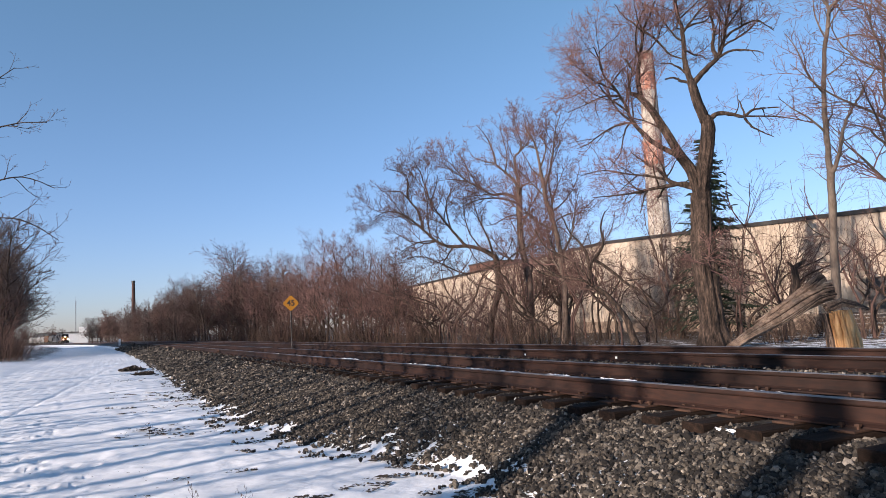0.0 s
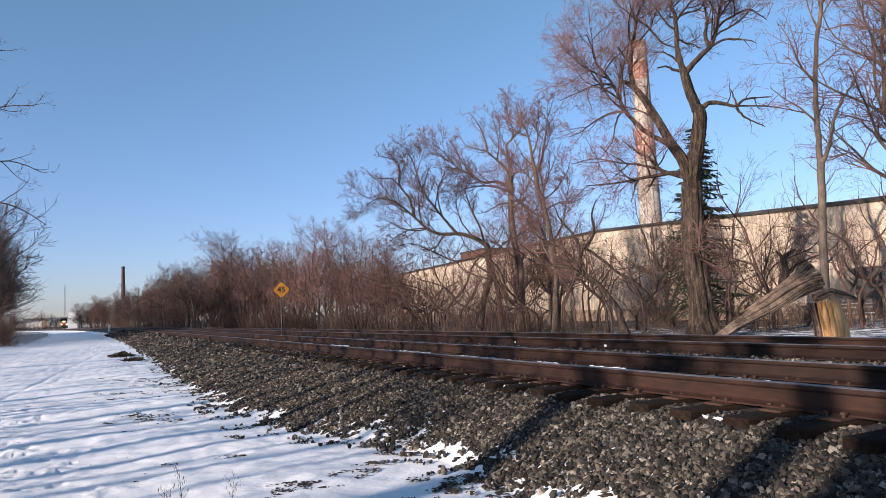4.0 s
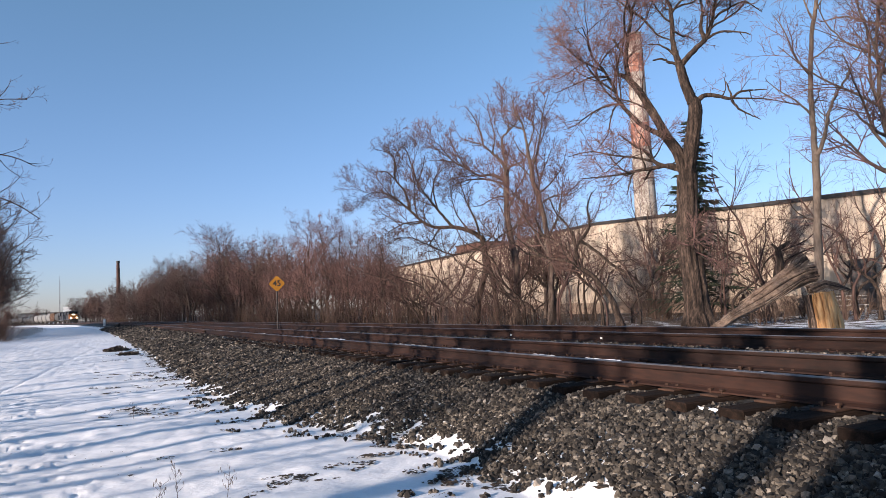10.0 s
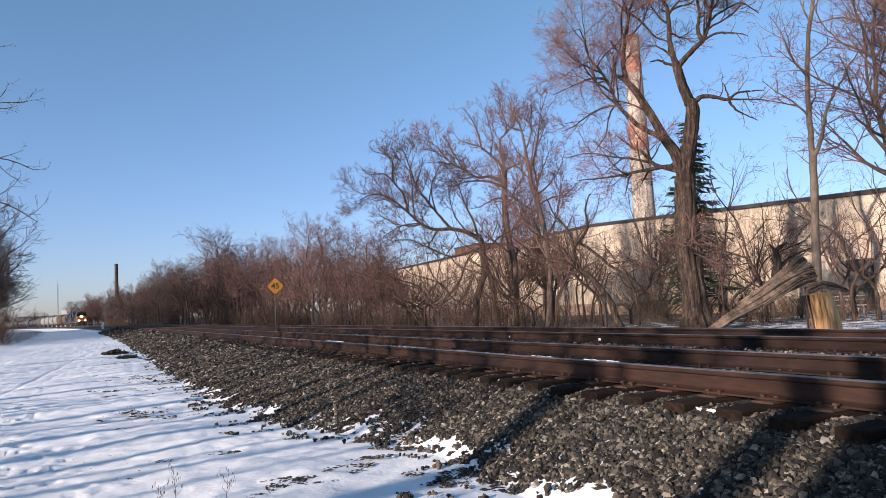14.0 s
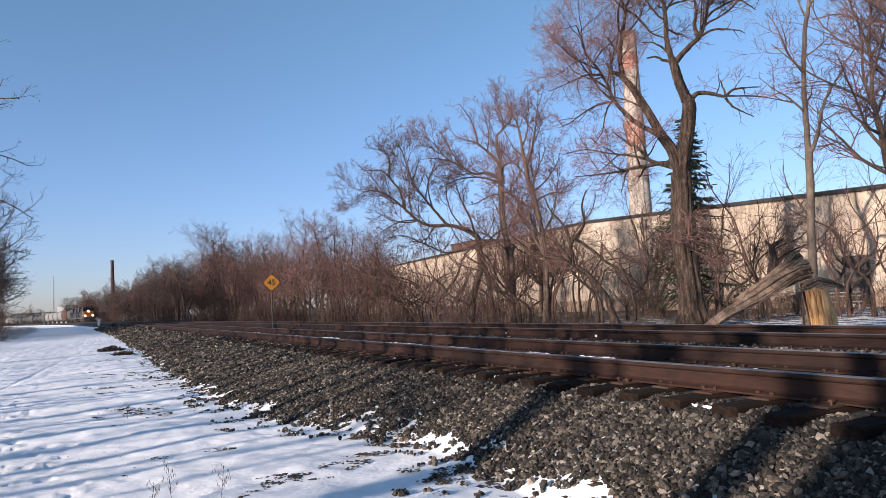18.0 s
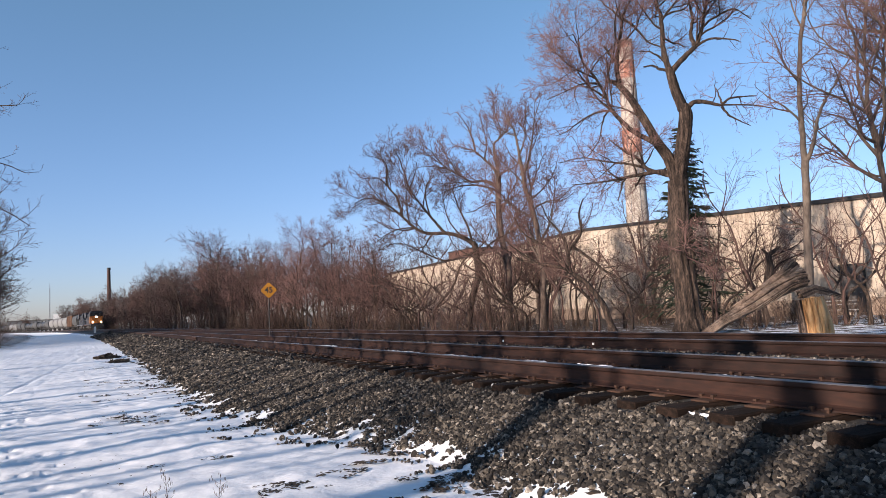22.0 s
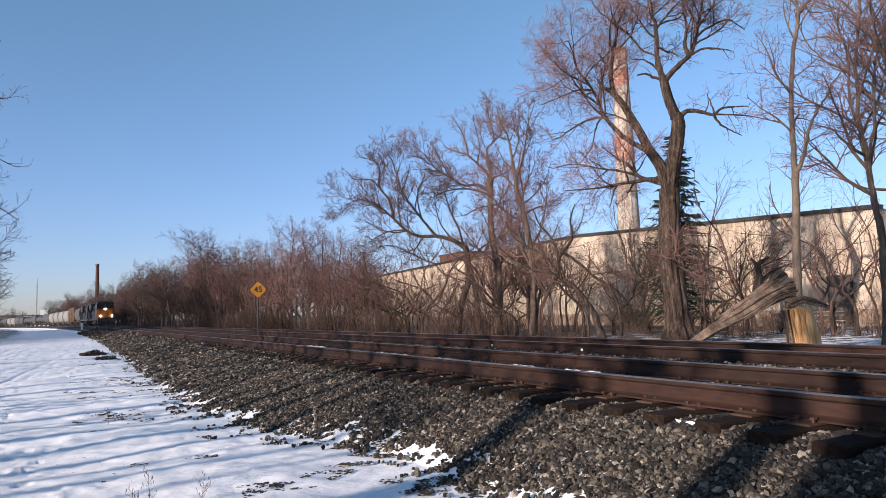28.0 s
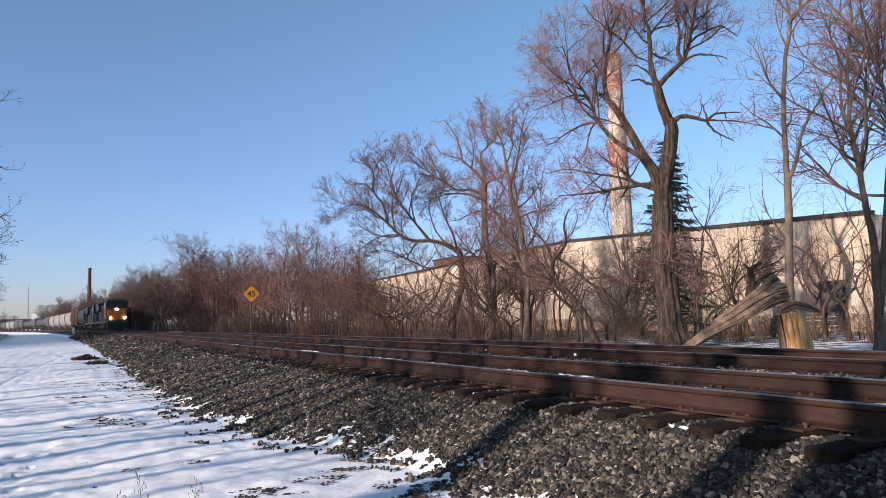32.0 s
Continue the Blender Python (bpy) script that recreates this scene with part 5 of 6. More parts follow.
for y0, y1 in ((WALL_0 - 0.1, WALL_PEAK), (WALL_PEAK, WALL_1 + 0.1)):
    bm = bmesh.new()
    vs = []
    for yy in (y0, y1):
        for dx, dz in ((-0.14, -0.12), (-0.14, 0.10), (0.5, 0.10), (0.5, -0.12)):
            vs.append(bm.verts.new((WALL_X + dx, yy, eave(min(max(yy, WALL_0), WALL_1)) + dz)))
    for i in range(4):
        bm.faces.new((vs[i], vs[(i + 1) % 4], vs[4 + (i + 1) % 4], vs[4 + i]))
    bm.faces.new(vs[:4]), bm.faces.new(vs[4:][::-1])
    part("coping", bm, M_COPING, hall, "dark metal roof edge")
bm = bmesh.new()
rows = [(yy, eave(yy) - 0.08) for yy in (WALL_0, WALL_PEAK, WALL_1)]
lo = [bm.verts.new((WALL_X + 0.4, u, z)) for u, z in rows]
hi = [bm.verts.new((80, u, z)) for u, z in rows]
for i in range(2):
    bm.faces.new((lo[i], lo[i + 1], hi[i + 1], hi[i]))
part("roof", bm, M_ROOF, hall)
# the door's dark colour stands in for the forked tree's trunk shadow
d = part("door", boxes((WALL_X - 0.02, WALL_X + 0.05, 21.95, 23.1, -0.6, 1.76), bevel=0.01), M_DOOR, hall, "steel door, toned dark like a trunk's shadow")
part("door_frame", boxes((WALL_X - 0.05, WALL_X + 0.055, 21.86, 21.945, -0.6, 1.86), (WALL_X - 0.05, WALL_X + 0.055, 23.105, 23.19, -0.6, 1.86), (WALL_X - 0.05, WALL_X + 0.055, 21.95, 23.1, 1.765, 1.86)), M_COPING, d)
part("handle", boxes((WALL_X - 0.07, WALL_X - 0.02, 22.05, 22.17, 0.38, 0.42)), M_POST, d)

penthouse = thing("brick_penthouse", "red brick rooftop penthouse behind the long hall", "building")
part("wall", boxes((40, 46, 70, 76, 5.2, 7.35)), M_BRICK, penthouse)
part("coping", boxes((39.9, 46.1, 69.9, 76.1, 7.354, 7.5)), M_COPING, penthouse)

annex = thing("white_annex", "low white building with a flat roof beyond the hall", "building")
part("wall", boxes((37, 50, 88, 99, -1.2, 4.6)), M_DULL_WHITE, annex)
part("roof", boxes((36.8, 50.2, 87.8, 99.2, 4.604, 4.85)), M_ROOF, annex)
for yy in (89.5, 92.2, 95):
    w = part("window", boxes((36.95, 36.996, yy, yy + 1.4, 1.2, 2.8)), M_COPING, annex)
    part("pane", boxes((36.93, 36.946, yy + 0.1, yy + 1.3, 1.3, 2.7)), M_GLASS_DARK, w)

# ------------------------------------------------------------------ the banded chimney
CH_X, CH_Y = 56.0, 60.2
chimney = thing("factory_chimney", "tall tapering chimney with faded red and white bands", "chimney", m=pose(CH_X, CH_Y, -1.0))
bands = [(0.0, 18.0, 0), (18.0, 20.8, 1), (20.8, 26.7, 0), (26.7, 28.8, 1), (28.8, 30.3, 0), (30.3, 31.0, 1)]


def chimney_r(z):
    return 1.45 - 0.62 * z / 31.3


for z0, z1, red in bands:
    bm = bmesh.new()
    cylinder(bm, chimney_r(z0), chimney_r(z1), z1 - z0, Matrix.Translation((0, 0, (z0 + z1) / 2)), 28, caps=True)
    part("band", bm, M_STACK_RED if red else M_STACK_WHITE, chimney, "faded red painted band" if red else "", smooth=False)
bm = cylinder(bmesh.new(), 0.88, 0.88, 0.3, Matrix.Translation((0, 0, 31.15)), 28)
part("rim", bm, M_STACK_WHITE, chimney)
for a in (200, 250):
    bm = boxes((-0.03, 0.03, -0.01, 0.01, 0, 28))
    ob = part("lightning_strap", bm, M_POST, chimney)
    ob.matrix_basis = pose(1.47 * math.cos(radians(a)), 1.47 * math.sin(radians(a)), 0.5, 0, 0, 0) @ Matrix.Rotation(0.0195, 4, Vector((math.sin(radians(a)), -math.cos(radians(a)), 0)))


# ------------------------------------------------------------------ spruce behind the forked tree
def spruce(seed, height, label, gap=0.20, spread=1.9, thin_below=False):
    r = random.Random(seed)
    ob = thing("spruce", label, "tree")
    v, f = tubes([([Vector((0, 0, -0.2)), Vector((0.05, 0, height * 0.5)), Vector((0, 0, height))], [0.17, 0.1, 0.015])], 8)
    mesh_object("trunk", v, f, M_BARK, ob, smooth=True)
    limbs, needles = [], []
    z = 0.7
    while z < height - 0.15:
        reach = (1 - z / height) * spread + 0.18
        for k in range(7):
            a = r.uniform(0, 6.28)
            L = reach * r.uniform(0.6, 1.1)
            p = Vector((0, 0, z + r.uniform(-0.1, 0.1)))
            line = [p]
            v = Vector((math.cos(a), math.sin(a), 0.15))
            for q in range(5):
                v.z -= 0.14 if q < 3 else -0.16
                line.append(line[-1] + v.normalized() * L / 5)
            limbs.append((line, [0.018, 0.014, 0.011, 0.008, 0.006, 0.004]))
            for q in range(1, 6):
                for side in (-1, 1, -1, 1) if not thin_below or z > height * 0.5 else (-1, 1):
                    t = (line[q] - line[q - 1]).normalized()
                    s = Vector((-t.y, t.x, -0.35)).normalized() * side
                    start = line[q - 1].lerp(line[q], r.random())
                    end = start + (t * 0.55 + s * 0.75 + Vector((0, 0, -0.25))).normalized() * (0.2 + 0.28 * L / 2.5) * r.uniform(0.6, 1.2)
                    needles.append(([start, start.lerp(end, 0.5) + Vector((0, 0, 0.01)), end], [0.012, 0.03, 0.006]))
        z += gap + 0.12 * (1 - z / height)
    v, f = tubes(limbs, 3)
    tagged(mesh_object("bough_spray", v, f, M_BARK, ob), kind="stuff")
    v, f = tubes(needles, 4)
    tagged(mesh_object("foliage", v, f, M_NEEDLE, ob), kind="stuff")
    return ob


spruce(2, 9.3, "dark green spruce standing behind bare trees", 0.26, 2.5, True).matrix_world = pose(24.3, 22.9, -0.6)


# ------------------------------------------------------------------ broken trunk leaning on its stump
def split_log(seed, pts, r0, r1, flat=0.75, strands=15):
    """Weathered wood torn along the grain: strands laid side by side round a core."""
    r = random.Random(seed)
    n = len(pts)
    lines = []
    for k in range(strands):
        a = k * 6.283 / strands + r.uniform(-0.15, 0.15)
        line, rad = [], []
        cut = n if r.random() < 0.6 else n - 1
        for i in range(cut):
            f = i / (n - 1)
            t = (Vector(pts[min(i + 1, n - 1)]) - Vector(pts[max(i - 1, 0)])).normalized()
            u = t.cross(Vector((0, 1, 0))).normalized()
            w = t.cross(u)
            R = (r0 + (r1 - r0) * f) * 0.74
            line.append(Vector(pts[i]) + u * math.cos(a) * R + w * math.sin(a) * R * flat + Vector((r.gauss(0, 0.012), r.gauss(0, 0.012), r.gauss(0, 0.012))))
            rad.append((r0 + (r1 - r0) * f) * r.uniform(0.12, 0.27) * (0.45 if i == cut - 1 else 1))
        lines.append((line, rad))
    core = ([Vector(p) for p in pts], [(r0 + (r1 - r0) * i / (n - 1)) * 0.62 for i in range(n)])
    return core, lines


def torn_wood(name, parent, mat, *args, **kw):
    core, lines = split_log(*args, **kw)
    v, f = tubes([core], 9)
    # the dark core colour paints shade into the gaps between strands
    ob = mesh_object(name, v, f, M_BARK if mat is M_DEADWOOD else mat, parent, smooth=True)
    for line in lines:
        v, f = tubes([line], 6)
        mesh_object("strand", v, f, mat, ob, smooth=True)


snag = thing("broken_trunk", "weathered split tree trunk fallen against its stump", "dead tree", m=pose(13.0, 9.9, -0.32, 0, 0, -33))
torn_wood("fallen_trunk", snag, M_DEADWOOD, 5, [(-1.80, 0, 0.02), (-1.19, 0, 0.40), (-0.59, 0, 0.72), (-0.05, 0.02, 1.02), (0.30, 0.02, 1.20), (0.50, 0.0, 1.22)], 0.09, 0.24, 0.8, 24)
torn_wood("torn_slab", snag, M_DEADWOOD, 6, [(-1.0, 0.06, 0.58), (-0.45, 0.08, 0.96), (-0.05, 0.08, 1.24), (0.22, 0.08, 1.42), (0.38, 0.08, 1.53)], 0.10, 0.11, strands=14)
torn_wood("torn_slab", snag, M_DEADWOOD, 26, [(-0.6, -0.08, 0.62), (-0.2, -0.1, 0.86), (0.2, -0.1, 1.12), (0.52, -0.1, 1.16)], 0.08, 0.06, strands=9)
torn_wood("splinter", snag, M_DEADWOOD, 16, [(0.28, -0.16, 0.86), (0.58, -0.12, 0.98), (0.85, -0.1, 0.92), (1.12, -0.05, 0.82)], 0.13, 0.05, strands=10)
v, f = tubes([([Vector((-0.15, 0.25, 1.1)), Vector((-0.10, 0.25, 1.5)), Vector((-0.12, 0.25, 1.75)), Vector((0.0, 0.25, 1.82)), Vector((0.13, 0.25, 1.91))], [0.10, 0.08, 0.07, 0.045, 0.02]),
              ([Vector((-0.10, 0.25, 1.68)), Vector((-0.17, 0.25, 1.80)), Vector((-0.24, 0.25, 1.88))], [0.045, 0.035, 0.015])], 8)
mesh_object("stub", v, f, M_BARK, snag, smooth=True)
stump = thing("tree_stump", "snapped stump with bare orange heartwood", "stump", m=pose(13.0, 9.25, -0.35, 0, 0, -33))
torn_wood("heartwood", stump, M_HEARTWOOD, 8, [(0.13, 0, -0.15), (0.10, 0, 0.25), (0.06, 0, 0.55), (0.03, 0, 0.84)], 0.27, 0.24, 0.9, 18)
torn_wood("bark", stump, M_DEADWOOD, 12, [(-0.12, 0.08, -0.15), (-0.17, 0.08, 0.35), (-0.24, 0.06, 0.80)], 0.14, 0.10, 0.9, 9)


# ------------------------------------------------------------------ speed sign between the tracks
sign = thing("speed_sign", "amber diamond railway speed sign reading 45 on a thin steel post", "sign", m=pose(7.1, 29.9, 0))
part("post", cylinder(bmesh.new(), 0.028, 0.028, 2.5, Matrix.Translation((0, 0.04, 0.7)), 10), M_SIGNPOST, sign)
bm = bmesh.new()
h = 0.35
outline = [(0, -h), (h, 0), (0, h), (-h, 0)]
prism(bm, outline, -0.008, 0.008)
bmesh.ops.bevel(bm, geom=[e for e in bm.edges if abs(e.verts[0].co.y - e.verts[1].co.y) > 0.01], offset=0.04, segments=3, affect="EDGES")
panel = part("panel", bm, M_SIGN, sign)
panel.matrix_basis = pose(0, 0, 1.81, 0, 0, -12)
font = bpy.data.curves.new("numerals", "FONT")
font.body, font.size, font.align_x, font.align_y, font.extrude, font.offset = "45", 0.34, "CENTER", "CENTER", 0.002, 0.008
tmp = new("tmp_text", font)
me = bpy.data.meshes.new_from_object(tmp.evaluated_get(bpy.context.evaluated_depsgraph_get()))
bpy.data.objects.remove(tmp)
me.materials.append(M_BLACK)
num = new("numerals", me)
num.parent = panel
num.matrix_basis = pose(0, -0.0115, 0, 90, 0, 0)
tagged(num, "black figures 45")

marker = thing("marker_post", "short white trackside marker post", "post", m=pose(*along(131, 3.7, -0.5)))
part("post", boxes((-0.17, 0.17, -0.06, 0.06, -0.1, 1.15), bevel=0.03), M_WHITE, marker)
part("cap", boxes((-0.19, 0.19, -0.08, 0.08, 1.154, 1.2), bevel=0.02), M_WHITE, marker)

# ------------------------------------------------------------------ far end of the line
stack = thing("brick_smokestack", "slim dark brick smokestack among far trees", "chimney", m=pose(10.7, 327, -0.8))
part("shaft", cylinder(bmesh.new(), 1.0, 0.62, 25.0, Matrix.Translation((0, 0, 12.5)), 20), M_BRICK_DARK, stack)
part("rim", cylinder(bmesh.new(), 0.72, 0.72, 0.9, Matrix.Translation((0, 0, 25.46)), 20), M_BLACK, stack)
shed = thing("white_shed", "low white flat-roofed building at the far crossing", "building")
part("wall", boxes((-24, -10.5, 520, 540, -0.9, 6.0)), M_WHITE, shed)
part("roof", boxes((-24.3, -10.2, 519.7, 540.3, 6.004, 6.4)), M_DULL_WHITE, shed)
part("wall", boxes((-15.5, -10.5, 520.3, 530, 6.404, 10.0)), M_WHITE, shed)
shed2 = thing("grey_warehouse", "low grey warehouse beyond the bend", "building")
part("wall", boxes((-50, -14, 640, 670, -0.9, 8.0)), M_LOCO_GREY, shed2)
part("roof", boxes((-50.5, -13.5, 639.5, 670.5, 8.004, 8.6)), M_ROOF, shed2)
mast = thing("radio_mast", "thin lattice radio mast far away", "mast", m=pose(-21.5, 640, -0.9))
part("lattice", boxes((-0.35, -0.2, -0.35, -0.2, 0, 34), (0.2, 0.35, -0.35, -0.2, 0, 34), (-0.08, 0.08, 0.2, 0.35, 0, 38)), M_POST, mast)
part("antenna", boxes((-0.4, 0.4, -0.1, 0.1, 16, 17.2)), M_POST, mast)
for i, (x, yy, hh) in enumerate(((-29, 600, 12), (-23, 610, 10), (-36, 605, 11), (-33, 590, 8))):
    spruce(20 + i, hh, "dark conifer on the far skyline", 0.6).matrix_world = pose(x, yy, -0.8)

# a slatted bench against the wall's end, with snow on it
bench = thing("bench", "pale slatted bench dusted with snow near the wall", "bench", m=pose(29.5, 19.6, -0.68, 0, 0, -50))
bench.scale = (0.8, 0.8, 0.8)
for z, y in ((0.45, 0.0), (0.45, 0.16), (0.45, 0.32), (0.75, 0.42), (0.95, 0.45)):
    part("slat", boxes((-0.8, 0.8, y - 0.06, y + 0.06, z, z + 0.05), bevel=0.008), M_DULL_WHITE, bench)
for x in (-0.65, 0.65):
    for y0 in (-0.02, 0.38):
        part("leg", boxes((x - 0.04, x + 0.04, y0, y0 + 0.06, 0, 0.446), bevel=0.006), M_POST, bench)


# ------------------------------------------------------------------ the train
TRAIN_D = RAIL_2 + 0.036 + GAUGE / 2


def wheelset(parent, y):
    for x in (-0.75, 0.75):
        bm = cylinder(bmesh.new(), 0.5, 0.5, 0.13, pose(x, y, 0.5, 0, 90, 0), 18)
        part("wheel", bm, M_UNDER, parent)


def bogie(parent, y, axles, wb):
    b = part("bogie", boxes((-1.1, -0.92, y - wb / 2 - 0.5, y + wb / 2 + 0.5, 0.42, 0.85), (0.92, 1.1, y - wb / 2 - 0.5, y + wb / 2 + 0.5, 0.42, 0.85), (-0.9, 0.9, y - 0.3, y + 0.3, 0.5, 0.9), bevel=0.04), M_UNDER, parent)
    for i in range(axles):
        wheelset(b, y - wb / 2 + wb * i / (axles - 1))


def locomotive(lead):
    """A six-axle wide-nose diesel; its front looks along -y. The origin is at its middle on the rails."""
    t = thing("locomotive", "dark blue freight diesel with a golden yellow nose and lit headlights" if lead else "dark blue six-axle freight diesel coupled behind the leader", "locomotive")
    part("underframe", boxes((-1.45, 1.45, -10.3, 11.0, 1.15, 1.55), bevel=0.04), M_LOCO_BLUE, t)
    part("fuel_tank", boxes((-1.3, 1.3, -3.2, 3.0, 0.35, 1.146), bevel=0.15), M_UNDER, t)
    for y in (-6.9, 6.9):
        bogie(t, y, 3, 3.7)
    bm = bmesh.new()
    prism(bm, [(-1.5, 0.25), (1.5, 0.25), (1.5, 1.2), (-1.5, 1.2)], -11.0, -10.3)
    for v in bm.verts:
        if v.co.z < 0.5 and v.co.y < -10.5:
            v.co.y -= 0.35
    part("pilot", bm, M_UNDER, t)
    nose = M_LOCO_YELLOW if lead else M_LOCO_BLUE
    bm = bmesh.new()
    box(bm, -1.42, 1.42, -10.25, -8.6, 1.55, 3.15)
    for v in bm.verts:
        if v.co.y < -10 and v.co.z > 3:
            v.co.y += 0.55
            v.co.z -= 0.12
            v.co.x *= 0.86
        elif v.co.y < -10:
            v.co.x *= 0.8
    bmesh.ops.bevel(bm, geom=list(bm.edges), offset=0.08, segments=2, affect="EDGES")
    part("nose", bm, nose, t, "golden yellow nose" if lead else "")
    part("nose_door", boxes((0.25, 0.85, -10.28, -10.2, 1.62, 2.7), bevel=0.02), nose, t)
    part("cab", boxes((-1.55, 1.55, -8.56, -5.9, 1.55, 3.2), bevel=0.06), nose, t)
    part("cab_front", boxes((-1.53, 1.53, -8.6, -8.564, 1.6, 3.42), bevel=0.01), nose, t, "golden yellow cab front")
    part("cab_top", boxes((-1.55, 1.55, -8.596, -5.9, 3.204, 4.35), bevel=0.06), M_LOCO_BLUE, t)
    bm = bmesh.new()
    prism(bm, [(-1.55, 4.354), (1.55, 4.354), (1.25, 4.72), (-1.25, 4.72)], -8.7, -5.85)
    part("cab_roof", bm, M_LOCO_BLUE, t)
    for x0, x1 in ((-1.4, -0.78), (-0.7, -0.06), (0.06, 0.7), (0.78, 1.4)):
        part("windscreen", boxes((x0, x1, -8.63, -8.6, 3.45, 4.15), bevel=0.02), M_GLASS_DARK, t)
    for x in (-1.57, 1.555):
        part("side_window", boxes((x, x + 0.015, -8.1, -6.4, 3.4, 4.1)), M_GLASS_DARK, t)
    part("hood", boxes((-0.95, 0.95, -5.896, 6.6, 1.555, 4.2), bevel=0.08), M_LOCO_BLUE, t)
    part("radiator_cowl", boxes((-1.5, 1.5, 6.604, 10.3, 3.2, 4.65), bevel=0.15), M_LOCO_BLUE, t)
    part("rear_hood", boxes((-0.95, 0.95, 6.604, 10.6, 1.555, 3.196), bevel=0.05), M_LOCO_BLUE, t)
    part("exhaust", boxes((-0.5, 0.5, -0.6, 0.9, 4.204, 4.5), bevel=0.06), M_UNDER, t)
    part("dynamic_brake", boxes((-1.1, 1.1, -5.3, -2.6, 3.6, 4.45), bevel=0.1), M_LOCO_BLUE, t)
    part("air_vent", boxes((-0.985, -0.955, 2.0, 5.8, 2.4, 3.8)), M_UNDER, t)
    part("yellow_stripe", boxes((-1.465, -1.452, -5.8, 10.8, 1.2, 1.32), (1.452, 1.465, -5.8, 10.8, 1.2, 1.32)), M_LOCO_YELLOW if lead else M_LOCO_GREY, t)
    for x in (-1.42, 1.42):
        rows = [(x - 0.02, x + 0.02, -5.6, 10.4, 2.55, 2.59)] + [(x - 0.02, x + 0.02, y, y + 0.04, 1.56, 2.56) for y in np.arange(-5.5, 10.5, 1.6)]
        part("handrail", boxes(*rows), M_LOCO_GREY, t)
        for y in (-10.2, 10.1):
            st = part("steps", boxes(*[(x - 0.12, x + 0.12, y, y + 0.6, z, z + 0.04) for z in (0.35, 0.7, 1.05)]), M_LOCO_GREY, t)
    part("coupler", boxes((-0.16, 0.16, -11.7, -11.0, 0.72, 1.0), bevel=0.03), M_UNDER, t)
    part("coupler", boxes((-0.16, 0.16, 11.0, 11.45, 0.72, 1.0), bevel=0.03), M_UNDER, t)
    part("horn", boxes((-0.25, 0.25, -7.2, -6.8, 4.724, 4.85)), M_UNDER, t)
    if lead:
        for x in (-0.11, 0.11):
            part("headlight", cylinder(bmesh.new(), 0.13, 0.13, 0.1, pose(x, -8.66, 3.32, 90, 0, 0), 14), M_LAMP, t, "lit white headlight")
        for x in (-1.0, 1.0):
            part("ditch_light", cylinder(bmesh.new(), 0.16, 0.16, 0.1, pose(x, -10.55, 1.95, 90, 0, 0), 14), M_LAMP, t, "lit white ditch light")
    return t


def car_gear(t, half):
    part("underframe", boxes((-1.3, 1.3, -half, half, 0.95, 1.2), bevel=0.03), M_UNDER, t)
    for y in (-half + 2.0, half - 2.0):
        bogie(t, y, 2, 1.75)
    for y0, y1 in ((-half - 0.5, -half), (half, half + 0.5)):
        part("coupler", boxes((-0.13, 0.13, y0, y1, 0.75, 1.0)), M_UNDER, t)


def boxcar(paint, label):
    t = thing("boxcar", label, "freight car", "cars of the train")
    car_gear(t, 8.6)
    part("body", boxes((-1.5, 1.5, -8.6, 8.6, 1.204, 4.75), bevel=0.03), paint, t)
    for y in np.arange(-8.2, 8.4, 1.18):
        for x in (-1.53, 1.502):
            part("rib", boxes((x, x + 0.028, y, y + 0.14, 1.25, 4.7)), paint, t)
    for x in (-1.0, -0.33, 0.33, 1.0):
        part("end_post", boxes((x - 0.08, x + 0.08, -8.68, -8.604, 1.25, 4.7)), paint, t)
    part("roof", boxes((-1.55, 1.55, -8.65, 8.65, 4.754, 4.95), bevel=0.05), M_CAR_GREY, t)
    for x in (-1.56, 1.535):
        part("door", boxes((x, x + 0.025, -1.6, 1.6, 1.3, 4.6)), paint, t)
    return t


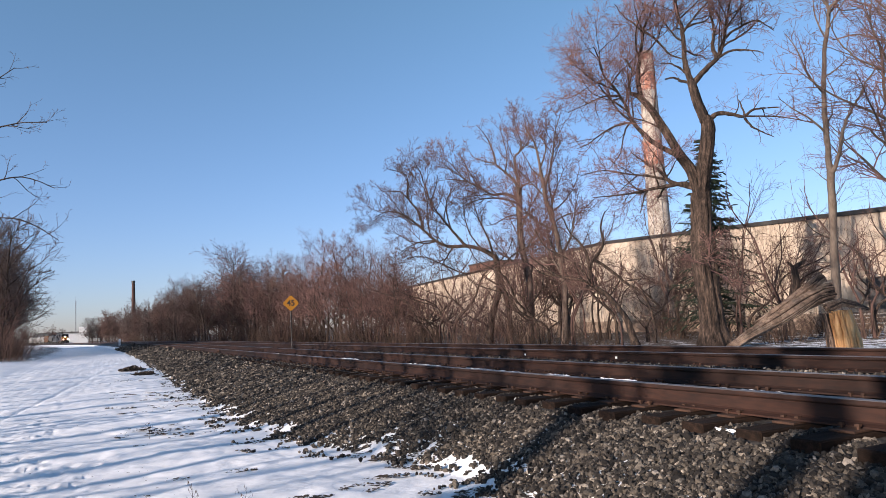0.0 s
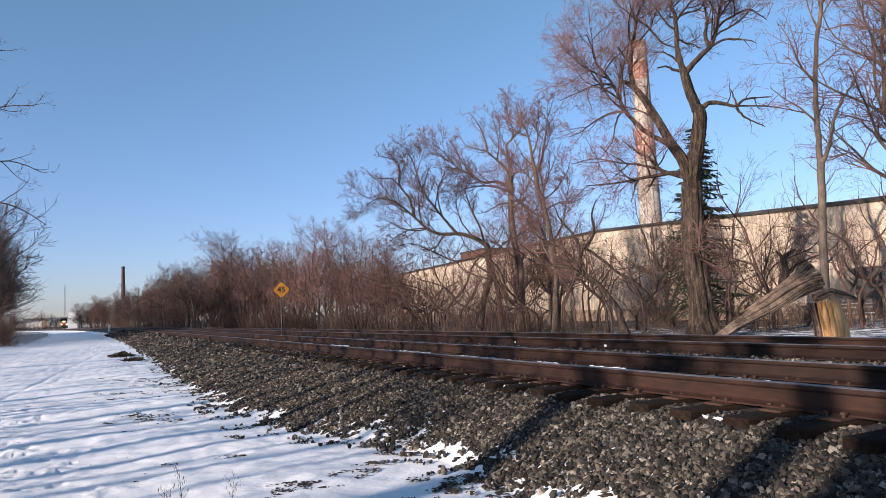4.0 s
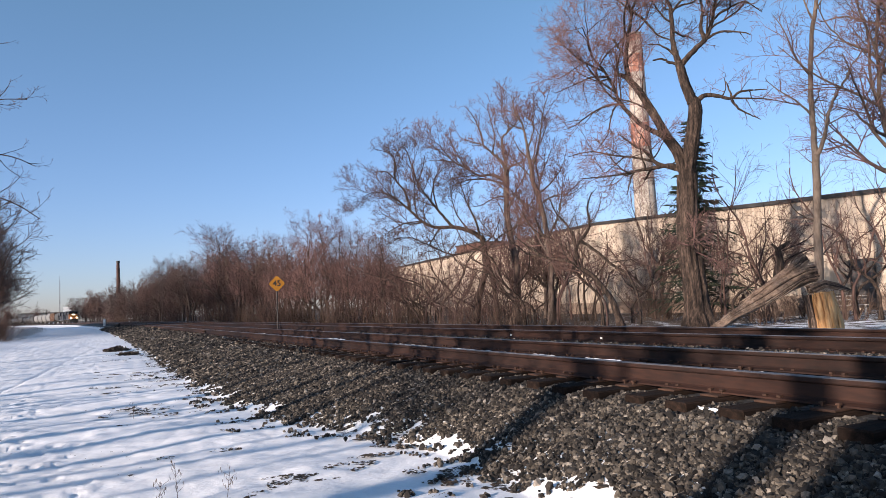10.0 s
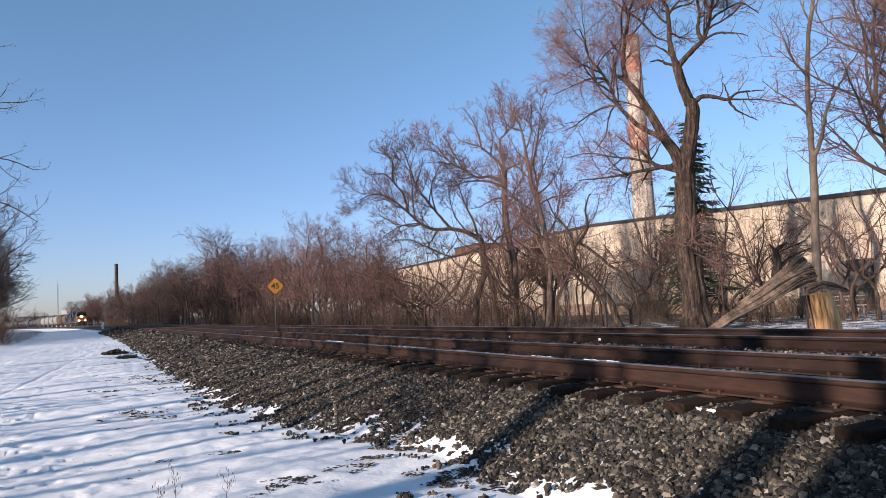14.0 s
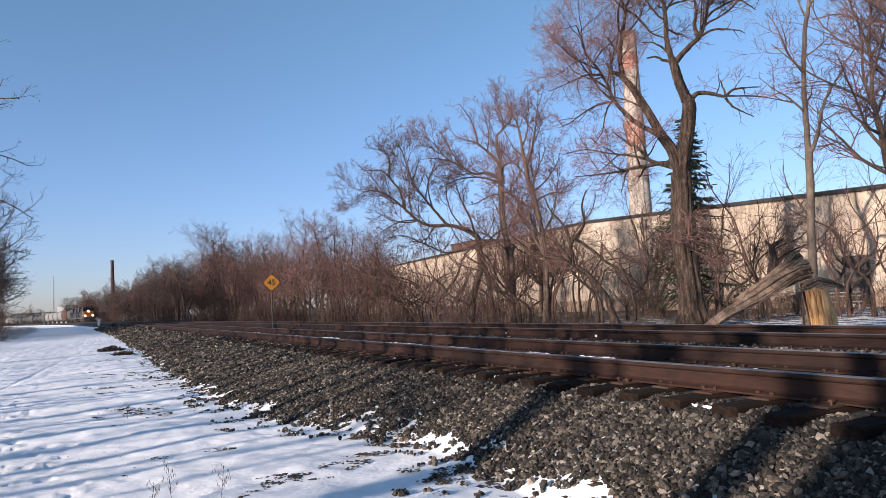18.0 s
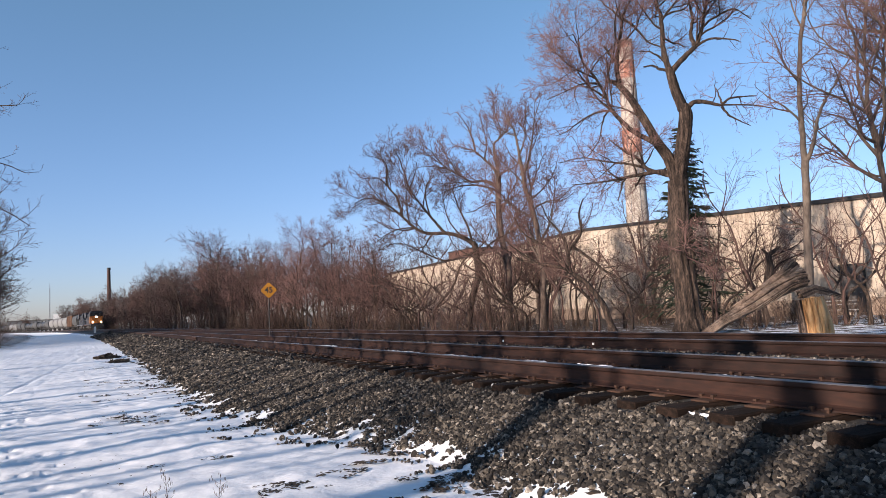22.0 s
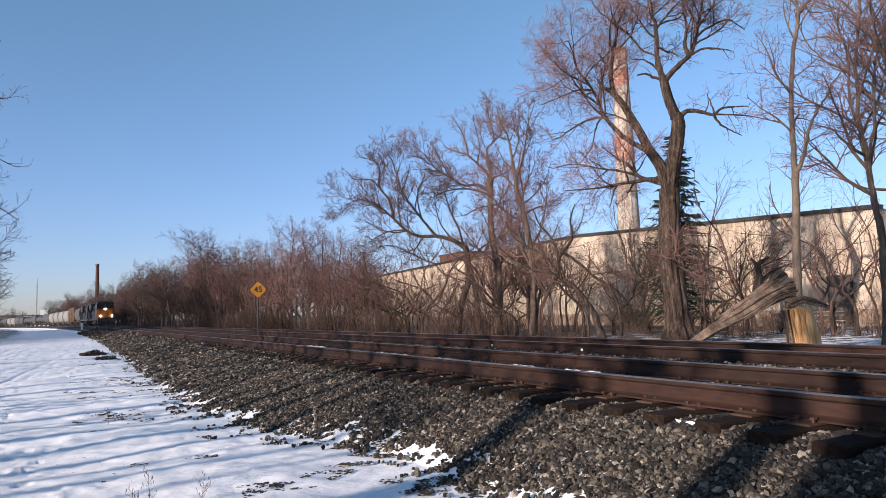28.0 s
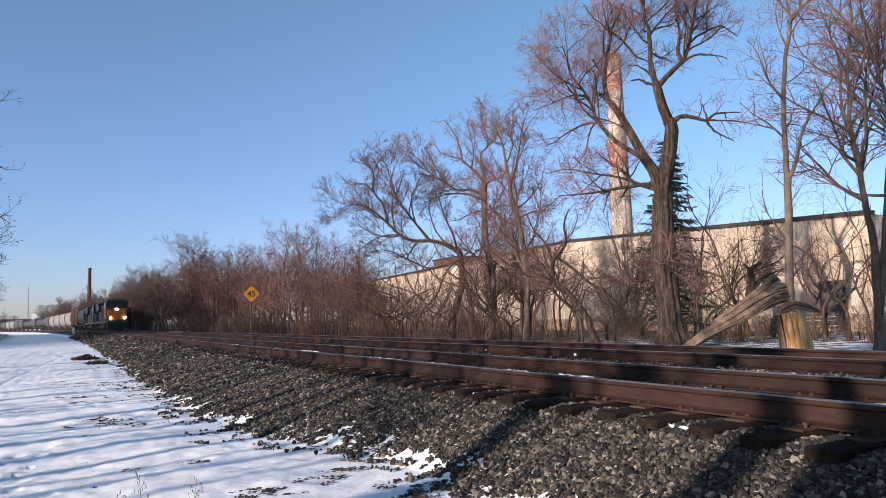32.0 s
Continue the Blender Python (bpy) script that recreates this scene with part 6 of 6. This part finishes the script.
def hopper(paint, label):
    t = thing("covered_hopper", label, "freight car", "cars of the train")
    car_gear(t, 8.3)
    bm = bmesh.new()
    prism(bm, [(-1.25, 1.6), (1.25, 1.6), (1.58, 2.5), (1.55, 3.6), (1.2, 4.35), (0.6, 4.6), (-0.6, 4.6), (-1.2, 4.35), (-1.55, 3.6), (-1.58, 2.5)], -7.2, 7.2)
    part("body", bm, paint, t, smooth=False)
    for y in (-4.6, 0, 4.6):
        bm = bmesh.new()
        prism(bm, [(-1.2, 1.6), (1.2, 1.6), (0.5, 0.5), (-0.5, 0.5)], y - 1.5, y + 1.5)
        part("chute", bm, paint, t)
    for y in (-7.9, 7.5):
        part("end_cage", boxes((-1.4, -1.3, y, y + 0.4, 1.2, 4.3), (1.3, 1.4, y, y + 0.4, 1.2, 4.3), (-1.3, 1.3, y, y + 0.4, 4.2, 4.3)), paint, t)
    for y in np.arange(-6.4, 6.8, 3.2):
        part("hatch", boxes((-0.35, 0.35, y - 0.5, y + 0.5, 4.604, 4.75), bevel=0.03), paint, t)
    return t


def tanker(paint, label):
    t = thing("tank_car", label, "freight car", "cars of the train")
    car_gear(t, 7.6)
    bm = cylinder(bmesh.new(), 1.5, 1.5, 13.6, pose(0, 0, 2.75, 90, 0, 0), 26)
    part("tank", bm, paint, t, smooth=False)
    for y in (-1, 1):
        bm = cylinder(bmesh.new(), 1.5, 0.9, 0.5, pose(0, y * 7.05, 2.75, -90 * y, 0, 0), 26)
        part("tank_end", bm, paint, t)
    part("dome", cylinder(bmesh.new(), 0.55, 0.5, 0.5, Matrix.Translation((0, 0, 4.45)), 16), paint, t)
    part("walkway", boxes((-0.9, 0.9, -0.9, 0.9, 4.2, 4.25)), M_UNDER, t)
    for y in (-5.4, 5.4):
        part("saddle", boxes((-1.2, 1.2, y - 0.3, y + 0.3, 1.204, 1.7)), M_UNDER, t)
    return t


kinds = {"l": (hopper(M_CAR_LIGHT, "pale grey rounded covered hopper car"), 17.6), "g": (hopper(M_CAR_GREY, "dull dark grey covered hopper car"), 17.6),
         "b": (tanker(M_CAR_BLACK, "black tank car with a top dome"), 16.4)}
TRAIN = [(locomotive(True), 22.8), (locomotive(False), 22.8)]
used = set()
for k in "g-llllgbbgbbggllgbgllgbl":
    if k == "-":
        TRAIN.append((boxcar(M_CAR_TAN, "tan ribbed boxcar weathered along the seams"), 18.4))
        continue
    ob, length = kinds[k]
    TRAIN.append((ob if k not in used else copy_thing(ob, Matrix()), length))
    used.add(k)

FRONT_AT_END = 117.0


def front(t):
    """How far along the line the leading end stands: the train slows a little as it nears."""
    return FRONT_AT_END + 9.9 * (32 - t) - 0.028 * (1024 - t * t)


def motions():
    """The whole train rolls nearer along the far track."""
    back = 0.0
    for ob, length in TRAIN:
        rows = []
        for t in range(0, 33, 4):
            s = front(t) + back + length / 2
            rows.append((float(t), pose(*along(s, TRAIN_D, 0.002), 0, 0, heading(s))))
        walk(ob, rows)
        back += length


motions()
